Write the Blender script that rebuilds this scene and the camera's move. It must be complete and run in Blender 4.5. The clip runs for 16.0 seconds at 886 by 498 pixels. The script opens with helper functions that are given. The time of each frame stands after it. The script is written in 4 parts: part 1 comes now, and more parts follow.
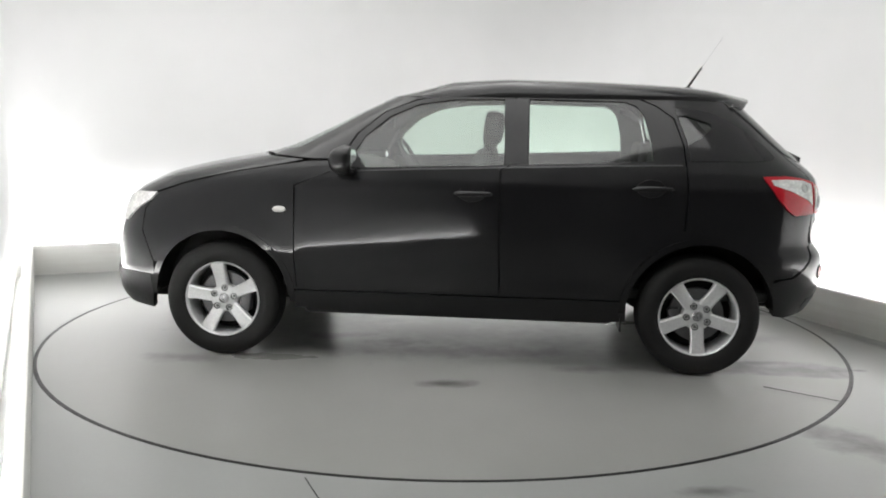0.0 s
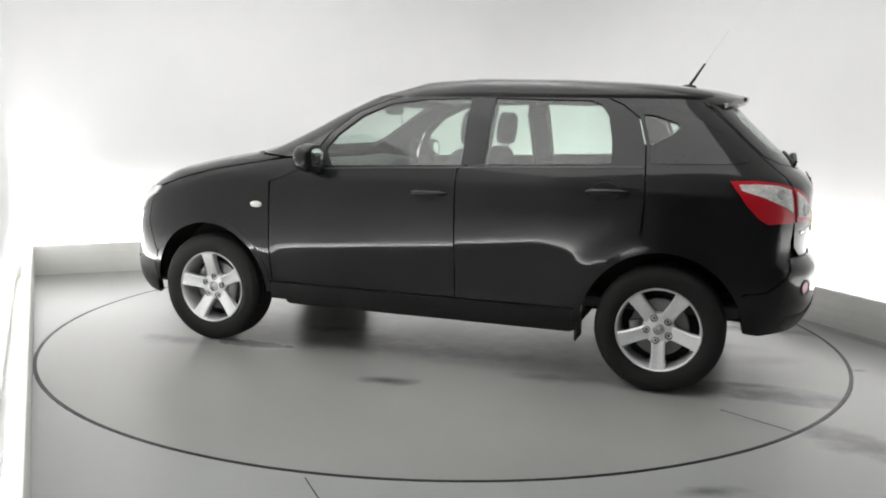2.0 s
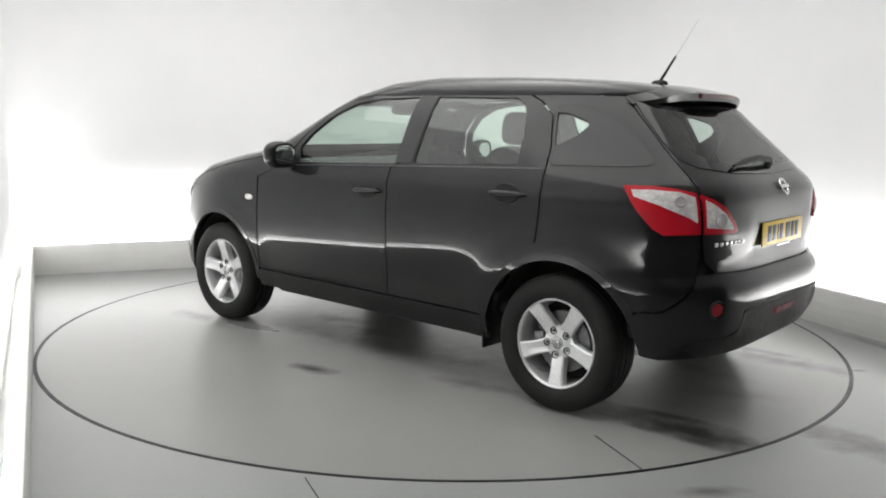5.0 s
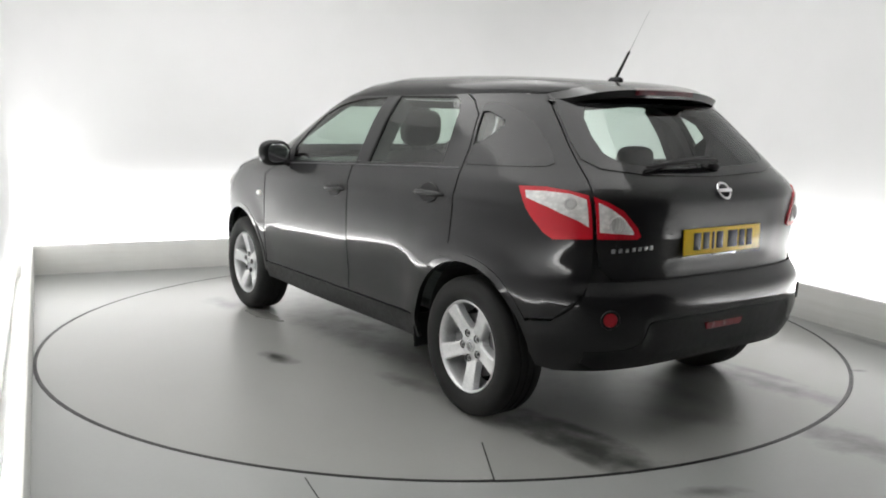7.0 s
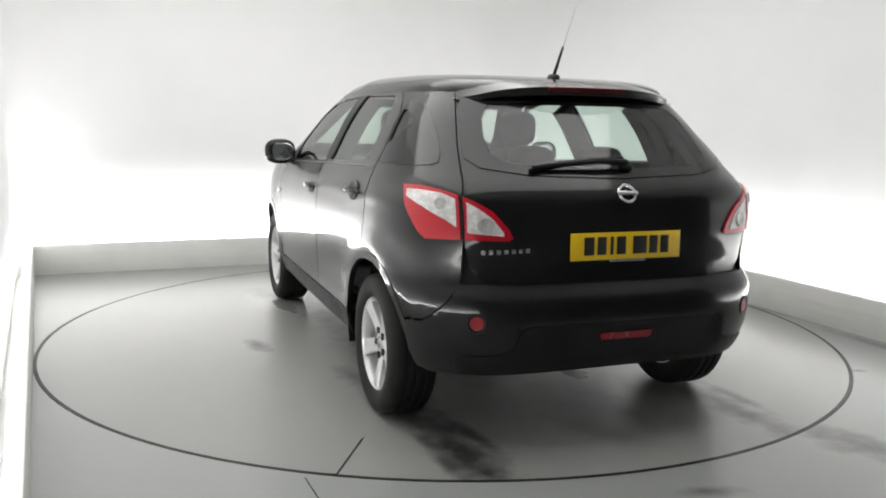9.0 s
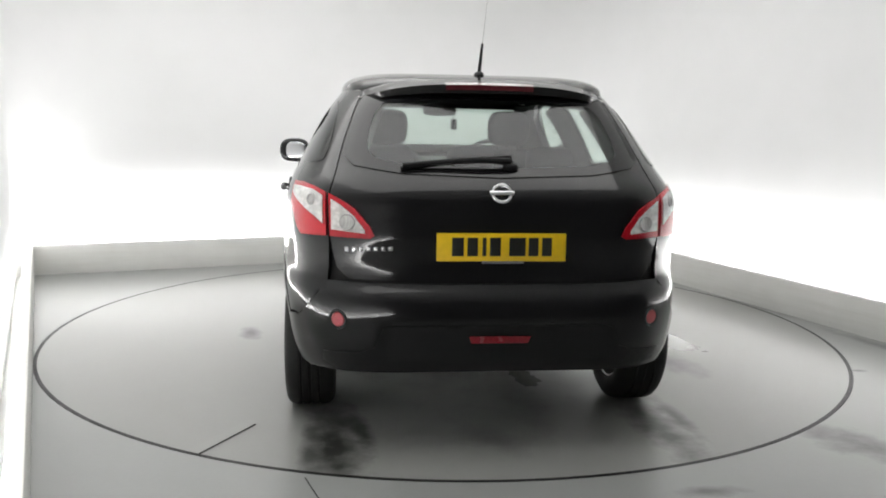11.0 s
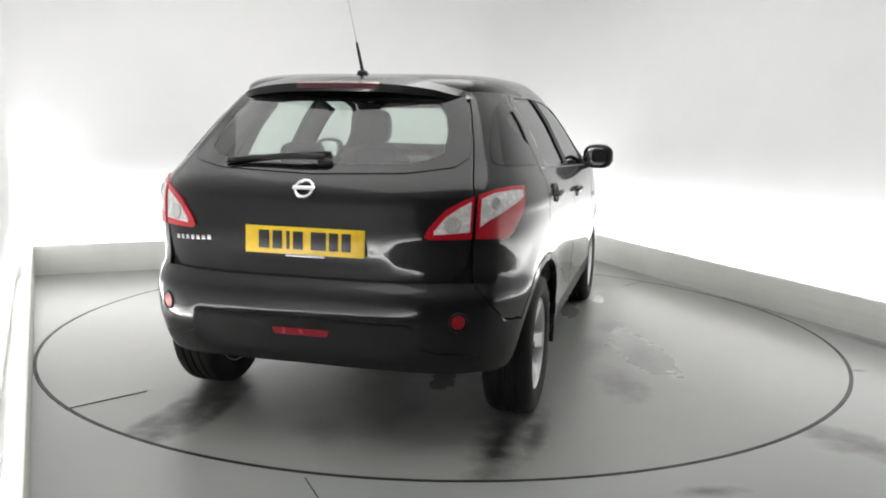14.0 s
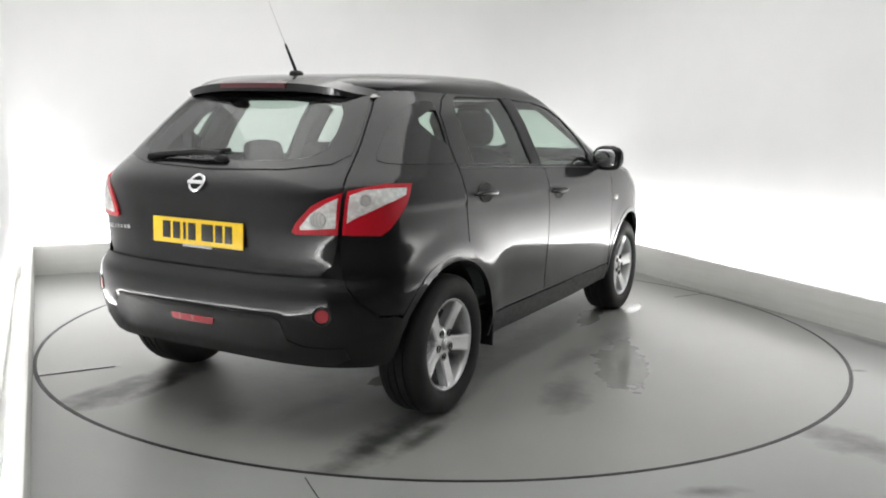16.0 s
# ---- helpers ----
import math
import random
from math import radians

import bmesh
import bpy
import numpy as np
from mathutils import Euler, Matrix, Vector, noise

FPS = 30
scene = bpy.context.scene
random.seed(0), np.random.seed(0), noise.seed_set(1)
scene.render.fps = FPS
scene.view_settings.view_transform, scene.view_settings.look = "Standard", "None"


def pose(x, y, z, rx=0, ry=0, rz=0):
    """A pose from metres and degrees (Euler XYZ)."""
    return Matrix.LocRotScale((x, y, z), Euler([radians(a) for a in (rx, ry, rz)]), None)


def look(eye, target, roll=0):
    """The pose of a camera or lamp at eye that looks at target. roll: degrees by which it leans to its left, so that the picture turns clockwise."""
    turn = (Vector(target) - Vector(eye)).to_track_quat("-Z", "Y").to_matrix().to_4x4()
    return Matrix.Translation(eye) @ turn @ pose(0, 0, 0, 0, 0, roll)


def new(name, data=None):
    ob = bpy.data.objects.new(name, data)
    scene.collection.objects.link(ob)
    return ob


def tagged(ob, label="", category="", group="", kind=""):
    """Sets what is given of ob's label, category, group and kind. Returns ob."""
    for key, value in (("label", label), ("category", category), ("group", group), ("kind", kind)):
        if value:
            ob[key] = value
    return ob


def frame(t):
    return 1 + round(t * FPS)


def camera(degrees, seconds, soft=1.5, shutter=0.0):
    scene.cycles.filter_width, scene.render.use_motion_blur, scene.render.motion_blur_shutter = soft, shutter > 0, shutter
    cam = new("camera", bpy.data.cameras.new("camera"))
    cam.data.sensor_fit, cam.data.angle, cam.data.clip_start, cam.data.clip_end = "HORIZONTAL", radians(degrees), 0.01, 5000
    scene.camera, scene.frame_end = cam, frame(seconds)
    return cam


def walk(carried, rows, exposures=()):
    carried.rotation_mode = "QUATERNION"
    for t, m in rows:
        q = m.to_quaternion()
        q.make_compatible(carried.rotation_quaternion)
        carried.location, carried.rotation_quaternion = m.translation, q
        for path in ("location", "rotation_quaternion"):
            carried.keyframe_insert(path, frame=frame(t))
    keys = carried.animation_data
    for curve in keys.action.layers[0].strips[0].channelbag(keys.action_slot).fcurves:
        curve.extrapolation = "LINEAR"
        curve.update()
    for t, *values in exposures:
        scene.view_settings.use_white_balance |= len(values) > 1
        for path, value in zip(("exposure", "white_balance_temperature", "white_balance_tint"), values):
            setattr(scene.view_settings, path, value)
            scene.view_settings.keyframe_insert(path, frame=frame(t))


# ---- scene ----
# The camera stands still outside the mouth of a white photo booth and looks down on a turntable.
cam = camera(54.99, 16.0, soft=1.9)
EYE = Vector((0.0, -5.488, 1.3516))
YAW, PITCH = radians(-0.127), radians(8.676)
AIM = EYE + Vector((math.sin(YAW) * math.cos(PITCH), math.cos(YAW) * math.cos(PITCH), -math.sin(PITCH)))
STAND = look(EYE, AIM, 1.068)
walk(cam, [(0.0, STAND), (16.0, STAND)])

# ---- light ----
scene.view_settings.exposure = 0.0
world = bpy.data.worlds.new("hall_air")
world.use_nodes = True
world.node_tree.nodes["Background"].inputs[0].default_value = (0.80, 0.90, 1.0, 1)
world.node_tree.nodes["Background"].inputs[1].default_value = 0.15
scene.world = world

ROOM_TURN = 23.3
ROOM = pose(0, 0, 0, 0, 0, ROOM_TURN)
RIGHT, LEFT, BACK, FRONT, FRONT_LEFT = 2.49, -2.555, 2.715, -4.2, -4.65
KERB_H = 0.25
TROUGH, TROUGH_LEFT = 0.32, 0.13


def left_a(b):
    """The left side of the booth closes in a little towards its mouth."""
    return LEFT + (BACK - b) * 0.0379


def area_lamp(name, m, sx, sy, watts, colour=(1, 1, 1)):
    lamp = bpy.data.lights.new(name, "AREA")
    lamp.shape, lamp.size, lamp.size_y, lamp.energy, lamp.color = "RECTANGLE", sx, sy, watts, colour
    ob = new(name, lamp)
    ob.matrix_world = m
    return ob


# a soft box under the ceiling, and lamps hidden in the trough behind the kerb that wash the white walls
area_lamp("ceiling_softbox", ROOM @ pose(-0.8, -0.8, 3.32), 4.0, 4.2, 106, (1.0, 0.995, 0.98))
area_lamp("trough_lamp_back", ROOM @ pose(-0.125, BACK + 0.14, 0.16, 140, 0, 0), 4.95, 0.10, 90, (1.0, 0.995, 0.98))
area_lamp("trough_lamp_right", ROOM @ pose(RIGHT + 0.14, -0.7, 0.16, 0, 0, -90) @ pose(0, 0, 0, 138, 0, 0), 5.8, 0.10, 92, (1.0, 0.995, 0.98))
area_lamp("trough_lamp_left", ROOM @ pose(left_a(-0.9) - 0.095, -0.9, 0.20, 0, 0, 92.2) @ pose(0, 0, 0, 152, 0, 0), 7.2, 0.05, 114, (1.0, 0.995, 0.98))

# ---- materials ----


class Mat:
    """A node material with short ways to its usual nodes."""

    def __init__(self, name):
        self.m = bpy.data.materials.new(name)
        self.m.use_nodes = True
        self.t = self.m.node_tree
        self.b = self.t.nodes["Principled BSDF"]

    def node(self, kind, **sets):
        n = self.t.nodes.new(kind)
        for k, v in sets.items():
            n.inputs[k.replace("_", " ")].default_value = v
        return n

    def link(self, a, b):
        self.t.links.new(a, b)

    def coords(self, scale=(1, 1, 1), turn=0.0):
        c = self.node("ShaderNodeTexCoord")
        mp = self.node("ShaderNodeMapping")
        mp.inputs["Scale"].default_value = scale
        mp.inputs["Rotation"].default_value = (0, 0, turn)
        self.link(c.outputs["Object"], mp.inputs["Vector"])
        return mp.outputs[0]

    def noise(self, scale, detail=4.0, rough=0.55, stretch=(1, 1, 1), turn=0.0):
        n = self.node("ShaderNodeTexNoise", Scale=scale, Detail=detail, Roughness=rough)
        self.link(self.coords(stretch, turn), n.inputs["Vector"])
        return n.outputs["Fac"]

    def ramp(self, fac, *stops):
        r = self.node("ShaderNodeValToRGB")
        e = r.color_ramp.elements
        while len(e) < len(stops):
            e.new(0.5)
        for i, (p, c) in enumerate(stops):
            e[i].position = p
            e[i].color = (c, c, c, 1) if isinstance(c, (int, float)) else (*c, 1)
        self.link(fac, r.inputs[0])
        return r.outputs[0]

    def mix(self, fac, a, b, mode="MIX"):
        n = self.t.nodes.new("ShaderNodeMix")
        n.data_type, n.blend_type = "RGBA", mode
        if isinstance(fac, (int, float)):
            n.inputs[0].default_value = fac
        else:
            self.link(fac, n.inputs[0])
        for i, v in ((6, a), (7, b)):
            if isinstance(v, tuple):
                n.inputs[i].default_value = (*v, 1)
            else:
                self.link(v, n.inputs[i])
        return n.outputs[2]

    def bump(self, fac, strength, dist=0.01):
        n = self.node("ShaderNodeBump", Strength=strength, Distance=dist)
        self.link(fac, n.inputs["Height"])
        self.link(n.outputs[0], self.b.inputs["Normal"])

    def base(self, v):
        if isinstance(v, tuple):
            self.b.inputs["Base Color"].default_value = (*v, 1)
        else:
            self.link(v, self.b.inputs["Base Color"])

    def put(self, **sets):
        for k, v in sets.items():
            s = self.b.inputs[k.replace("_", " ")]
            if isinstance(v, (int, float, tuple)):
                s.default_value = v
            else:
                self.link(v, s)
        return self


def plain(name, colour, rough, metal=0.0, grain=0.12, scale=40.0, coat=0.0, relief=0.05, spec=0.5):
    """Paint, plastic or metal with a fine grain in colour, gloss and relief."""
    k = Mat(name)
    f = k.noise(scale, 5)
    g = k.noise(scale * 0.13, 3)
    lo, hi = tuple(c * (1 - grain) for c in colour), tuple(min(1, c * (1 + grain)) for c in colour)
    k.base(k.mix(k.ramp(f, (0.3, 0.0), (0.7, 1.0)), lo, hi))
    k.put(Roughness=k.ramp(g, (0.3, max(0.02, rough * 0.85)), (0.7, min(1, rough * 1.15))), Metallic=metal, Coat_Weight=coat, Coat_Roughness=0.03, Specular_IOR_Level=spec)
    if relief:
        k.bump(f, relief, 0.002)
    return k.m


def make_paint():
    k = Mat("black_car_paint")
    dust = k.noise(2.2, 2, 0.5)
    k.base(k.mix(k.ramp(dust, (0.45, 0.0), (0.8, 1.0)), (0.0068, 0.0068, 0.0074), (0.0100, 0.0100, 0.0106)))
    k.put(Roughness=0.34, Specular_IOR_Level=0.08, Coat_Weight=0.85, Coat_IOR=1.40)
    k.put(Coat_Roughness=0.06)
    return k.m


def make_glass(name, tint, gloss=0.03, least=0.06):
    k = Mat(name)
    k.t.nodes.remove(k.b)
    clear = k.node("ShaderNodeBsdfTransparent", Color=(*tint, 1))
    shine = k.node("ShaderNodeBsdfGlossy", Roughness=gloss)
    lw = k.node("ShaderNodeLayerWeight", Blend=0.5)
    power = k.node("ShaderNodeMath")
    power.operation = "POWER"
    k.link(lw.outputs["Facing"], power.inputs[0])
    power.inputs[1].default_value = 5.0
    sheen = k.node("ShaderNodeMath")
    sheen.operation = "MULTIPLY_ADD"
    k.link(power.outputs[0], sheen.inputs[0])
    sheen.inputs[1].default_value, sheen.inputs[2].default_value = 0.90, least
    mx = k.node("ShaderNodeMixShader")
    k.link(sheen.outputs[0], mx.inputs[0])
    k.link(clear.outputs[0], mx.inputs[1])
    k.link(shine.outputs[0], mx.inputs[2])
    k.link(mx.outputs[0], k.t.nodes["Material Output"].inputs[0])
    return k.m


def make_floor(name, seed, stains_shade, wet=(), tint=(1.0, 1.0, 1.0)):
    """Worn grey floor paint, damp in places, with dark rubber and dirt stains and painted-in shade."""
    k = Mat(name)
    big = k.noise(0.55 + seed * 0.05, 3, 0.5)
    fine = k.noise(55, 6, 0.65)
    mid = k.noise(3.2, 5, 0.55)
    tone = k.mix(k.ramp(big, (0.25, 0.0), (0.75, 1.0)), (0.243, 0.246, 0.233), (0.272, 0.275, 0.262))
    tone = k.mix(k.ramp(mid, (0.35, 0.0), (0.75, 0.10)), tone, (0.19, 0.19, 0.177))
    tone = k.mix(k.ramp(fine, (0.45, 0.0), (0.8, 0.12)), tone, (0.17, 0.17, 0.16))
    tone = k.mix(1.0, tone, tint, "MULTIPLY")
    ragged = k.noise(7.0, 5, 0.58)

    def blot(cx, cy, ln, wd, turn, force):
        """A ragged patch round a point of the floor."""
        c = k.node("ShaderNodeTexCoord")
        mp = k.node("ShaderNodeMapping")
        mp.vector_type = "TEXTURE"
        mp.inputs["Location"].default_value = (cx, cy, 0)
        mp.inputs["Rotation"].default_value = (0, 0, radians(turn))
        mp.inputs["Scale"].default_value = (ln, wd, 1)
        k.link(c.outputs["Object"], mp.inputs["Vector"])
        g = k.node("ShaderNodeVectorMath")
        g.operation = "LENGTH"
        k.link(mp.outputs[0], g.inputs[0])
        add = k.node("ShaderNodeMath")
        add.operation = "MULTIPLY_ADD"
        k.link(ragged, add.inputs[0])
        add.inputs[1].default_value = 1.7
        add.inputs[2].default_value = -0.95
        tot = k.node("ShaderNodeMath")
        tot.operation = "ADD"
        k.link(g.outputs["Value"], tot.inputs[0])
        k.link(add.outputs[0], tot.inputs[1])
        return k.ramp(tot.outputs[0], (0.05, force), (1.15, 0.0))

    for b in stains_shade:
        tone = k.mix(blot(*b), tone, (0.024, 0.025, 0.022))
    gloss = k.ramp(big, (0.25, 0.29), (0.75, 0.36))
    for b in wet:
        patch = blot(*b)
        tone = k.mix(patch, tone, (0.21, 0.21, 0.197))
        gloss = k.mix(patch, gloss, (0.04, 0.04, 0.04))
    k.base(tone)
    k.put(Roughness=gloss, Specular_IOR_Level=0.5)
    k.bump(fine, 0.03, 0.001)
    return k.m


def make_wall():
    k = Mat("white_booth_wall")
    g = k.noise(1.1, 3)
    f = k.noise(120, 3)
    k.base(k.mix(k.ramp(g, (0.3, 0.0), (0.7, 1.0)), (0.80, 0.805, 0.805), (0.845, 0.845, 0.85)))
    k.put(Roughness=0.75)
    k.bump(f, 0.03, 0.002)
    return k.m


def make_kerb():
    k = Mat("scuffed_kerb_paint")
    g = k.noise(2.2, 5)
    streak = k.noise(9, 5, 0.6, (0.15, 0.15, 3))
    spot = k.noise(14, 6, 0.7)
    tone = k.mix(k.ramp(g, (0.3, 0.0), (0.7, 1.0)), (0.62, 0.62, 0.595), (0.70, 0.70, 0.675))
    tone = k.mix(k.ramp(streak, (0.5, 0.0), (0.8, 0.4)), tone, (0.52, 0.515, 0.47))
    tone = k.mix(k.ramp(spot, (0.62, 0.0), (0.78, 0.45)), tone, (0.45, 0.44, 0.40))
    k.base(tone)
    k.put(Roughness=0.55)
    k.bump(spot, 0.08, 0.004)
    return k.m


def make_tyre():
    k = Mat("tyre_rubber")
    f = k.noise(160, 4)
    d = k.noise(7, 5)
    k.base(k.mix(k.ramp(d, (0.4, 0.0), (0.8, 1.0)), (0.009, 0.009, 0.009), (0.018, 0.0175, 0.0165)))
    k.put(Roughness=k.ramp(d, (0.3, 0.55), (0.7, 0.8)), Specular_IOR_Level=0.25)
    k.bump(f, 0.25, 0.002)
    return k.m


def make_lens(name, colour, rough=0.06, ribs=0.3):
    """A moulded lamp cover: clear coat over a ribbed coloured body."""
    k = Mat(name)
    w = k.node("ShaderNodeTexWave", Scale=55.0, Distortion=0.6)
    k.link(k.coords(), w.inputs["Vector"])
    dark = tuple(c * 0.82 for c in colour)
    k.base(k.mix(w.outputs["Fac"], dark, colour))
    k.put(Roughness=0.28, Coat_Weight=1.0, Coat_Roughness=rough, Specular_IOR_Level=0.2)
    k.bump(w.outputs["Fac"], ribs, 0.002)
    return k.m


def make_clear():
    """Clear lamp cover over a faceted reflector: bright and dull facets behind a gloss coat."""
    k = Mat("clear_lamp_lens")
    v = k.node("ShaderNodeTexVoronoi", Scale=42.0)
    k.link(k.coords((1, 1, 1.6)), v.inputs["Vector"])
    f = k.noise(26, 3)
    tone = k.mix(k.ramp(f, (0.35, 0.0), (0.65, 1.0)), (0.62, 0.61, 0.60), (0.88, 0.87, 0.85))
    k.base(k.mix(k.ramp(v.outputs["Distance"], (0.2, 0.0), (0.7, 0.35)), tone, (0.36, 0.35, 0.345)))
    k.put(Roughness=0.25, Coat_Weight=1.0, Coat_Roughness=0.04, Specular_IOR_Level=0.3)
    k.bump(v.outputs["Distance"], 0.4, 0.003)
    return k.m


PAINT = make_paint()
GLASS = make_glass("green_tinted_glass", (0.76, 0.865, 0.80), 0.03, 0.085)
REAR_GLASS = make_glass("rear_window_glass", (0.78, 0.84, 0.82), 0.05, 0.07)
FRIT = plain("black_glass_border", (0.010, 0.010, 0.011), 0.08, relief=0, spec=0.40)
PLASTIC = plain("black_grained_plastic", (0.009, 0.009, 0.0095), 0.45, scale=300, relief=0.15, spec=0.25)
GLOSS_BLACK = plain("satin_black_trim", (0.010, 0.010, 0.011), 0.55, relief=0)
DARK = plain("underbody_black", (0.010, 0.010, 0.010), 0.9, relief=0.2)
LINER = plain("arch_liner_felt", (0.010, 0.010, 0.010), 0.95, scale=200, relief=0.3)
CLOTH = plain("charcoal_seat_cloth", (0.040, 0.041, 0.043), 0.9, scale=90, grain=0.2, relief=0.1)
TRIM = plain("dark_cabin_plastic", (0.036, 0.037, 0.038), 0.6, scale=220, relief=0.2)
LINING = plain("grey_headlining", (0.30, 0.30, 0.29), 0.95, scale=180, relief=0.2)
ALLOY = plain("silver_alloy", (0.70, 0.705, 0.71), 0.34, metal=0.35, scale=90, grain=0.08, relief=0.03, coat=0.4)
ALLOY_DARK = plain("shaded_alloy_barrel", (0.30, 0.30, 0.31), 0.42, metal=0.8, scale=60)
STEEL = plain("brake_disc_steel", (0.16, 0.16, 0.165), 0.45, metal=0.9, scale=120)
CHROME = plain("chrome_trim", (0.80, 0.80, 0.81), 0.10, metal=1.0, grain=0.03, relief=0)
SATIN = plain("satin_silver_trim", (0.50, 0.50, 0.51), 0.25, metal=0.9, grain=0.05, relief=0)
DULL = plain("dull_grey_strip", (0.06, 0.06, 0.062), 0.35, metal=0.3, grain=0.05, relief=0)
TYRE = make_tyre()
SEAL = plain("smooth_rubber_seal", (0.007, 0.007, 0.007), 0.42, relief=0, spec=0.18)
RED = make_lens("red_lamp_lens", (0.52, 0.004, 0.016))
CLEAR = make_clear()
SMOKE = make_lens("smoked_lamp_bowl", (0.50, 0.49, 0.485), ribs=0.2)
AMBER = make_lens("repeater_lens", (0.82, 0.80, 0.76))
REFLECT = plain("red_reflector", (0.33, 0.005, 0.014), 0.35, scale=160, grain=0.25, relief=0.2)
FOG_RED = plain("dim_red_fog_lens", (0.24, 0.005, 0.014), 0.25, scale=120, grain=0.25, relief=0.2, coat=0.3)
DIM_RED = make_lens("dark_red_lamp", (0.075, 0.004, 0.008))
YELLOW = plain("yellow_number_plate", (0.86, 0.57, 0.015), 0.35, grain=0.05, coat=0.3, relief=0)
INK = plain("black_plate_ink", (0.012, 0.012, 0.012), 0.4, relief=0)
MIRROR = plain("mirror_glass", (0.85, 0.86, 0.87), 0.02, metal=1.0, grain=0.0, relief=0)
FLOOR = make_floor("grey_floor_paint", 0, [(1.80, -1.97, .34, .16, -55, .75), (.99, -2.49, .16, .05, 10, .7), (2.72, -.25, .5, .06, -66, .5), (2.45, .6, .6, .05, -66, .4), (-2.30, -.93, .06, .03, 20, .95), (2.33, -.86, .05, .03, 0, .95)], tint=(1.08, 1.10, 1.12))
# the long blots near the centre paint dirt and the car's shadow into the deck
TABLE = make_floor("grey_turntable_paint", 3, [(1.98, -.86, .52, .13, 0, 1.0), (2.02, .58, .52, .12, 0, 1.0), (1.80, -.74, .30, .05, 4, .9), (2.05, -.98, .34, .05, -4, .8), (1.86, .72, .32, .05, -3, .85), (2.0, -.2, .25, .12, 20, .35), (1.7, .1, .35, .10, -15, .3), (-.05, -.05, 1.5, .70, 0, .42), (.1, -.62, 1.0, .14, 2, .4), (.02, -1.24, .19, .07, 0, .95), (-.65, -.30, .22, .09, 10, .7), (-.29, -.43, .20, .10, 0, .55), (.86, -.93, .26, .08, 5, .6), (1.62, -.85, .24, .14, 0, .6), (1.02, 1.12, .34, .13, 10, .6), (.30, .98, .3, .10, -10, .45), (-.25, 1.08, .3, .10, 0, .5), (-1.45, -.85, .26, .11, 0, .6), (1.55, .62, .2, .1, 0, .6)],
                   [(.38, 1.26, .52, .15, 14, 1.0), (-.12, 1.16, .14, .05, 0, 1.0), (-1.0, -.80, .26, .07, 0, .9), (-.75, .80, .3, .08, 5, .9), (1.2, .2, .18, .07, 0, .9), (-1.15, 1.02, .2, .06, 0, .9)])
WALL = make_wall()
KERB = make_kerb()
CEIL = plain("white_ceiling", (0.78, 0.78, 0.77), 0.8, scale=8, grain=0.03)
HALL = plain("grey_hall_wall", (0.30, 0.305, 0.31), 0.8, scale=3, grain=0.08)

# ---- helpers for meshes ----


def link_mesh(name, verts, faces, material, parent=None, label="", smooth=True):
    me = bpy.data.meshes.new(name)
    me.from_pydata([tuple(v) for v in verts], [], [tuple(f) for f in faces])
    me.materials.append(material)
    if smooth:
        me.polygons.foreach_set("use_smooth", [True] * len(me.polygons))
    me.update()
    ob = new(name, me)
    if parent is not None:
        ob.parent = parent
    if label:
        tagged(ob, label)
    return ob


def part(name, bm, material, parent, label="", smooth=True, angle=35):
    """Links a bmesh as one mesh object under a thing or part."""
    bmesh.ops.recalc_face_normals(bm, faces=bm.faces)
    me = bpy.data.meshes.new(name)
    for f in bm.faces:
        f.smooth = smooth
    if smooth:
        for e in bm.edges:
            if len(e.link_faces) == 2 and e.calc_face_angle(0) > radians(angle):
                e.smooth = False
    bm.to_mesh(me)
    bm.free()
    me.materials.append(material)
    ob = new(name, me)
    if parent is not None:
        ob.parent = parent
    if label:
        tagged(ob, label)
    return ob


def box(bm, m, sx, sy, sz, bevel=0.0, seg=2):
    g = bmesh.ops.create_cube(bm, size=1.0, matrix=m @ Matrix.Diagonal((sx, sy, sz, 1)))
    if bevel:
        es = {e for v in g["verts"] for e in v.link_edges}
        bmesh.ops.bevel(bm, geom=list(es), offset=bevel, segments=seg, affect="EDGES", profile=0.5)


def lathe(bm, profile, m, n=48, closed=False):
    """Turns (radius, height) pairs round the local y axis."""
    rows = []
    for r, h in profile:
        rows.append([bm.verts.new(m @ Vector((r * math.cos(2 * math.pi * i / n), h, r * math.sin(2 * math.pi * i / n)))) for i in range(n)])
    pairs = list(zip(rows, rows[1:])) + ([(rows[-1], rows[0])] if closed else [])
    for a, b in pairs:
        for i in range(n):
            j = (i + 1) % n
            bm.faces.new((a[i], a[j], b[j], b[i]))
    return rows


def disc(bm, r, m, n=32, depth=0.004):
    lathe(bm, [(1e-4, 0), (r * 0.92, 0), (r, depth * 0.3), (r, depth)], m, n)


def tube(bm, pts, r, n=10, taper=None):
    """A round bar along points."""
    pts = [Vector(p) for p in pts]
    rings = []
    for i, p in enumerate(pts):
        d = (pts[min(i + 1, len(pts) - 1)] - pts[max(i - 1, 0)]).normalized()
        u = d.orthogonal().normalized() if i == 0 else (rings_u - d * rings_u.dot(d)).normalized()
        rings_u = u
        w = d.cross(u)
        rr = r if taper is None else r + (taper - r) * i / (len(pts) - 1)
        rings.append([bm.verts.new(p + (u * math.cos(2 * math.pi * k / n) + w * math.sin(2 * math.pi * k / n)) * rr) for k in range(n)])
    for a, b in zip(rings, rings[1:]):
        for k in range(n):
            bm.faces.new((a[k], a[(k + 1) % n], b[(k + 1) % n], b[k]))
    bm.faces.new(rings[0][::-1])
    bm.faces.new(rings[-1])


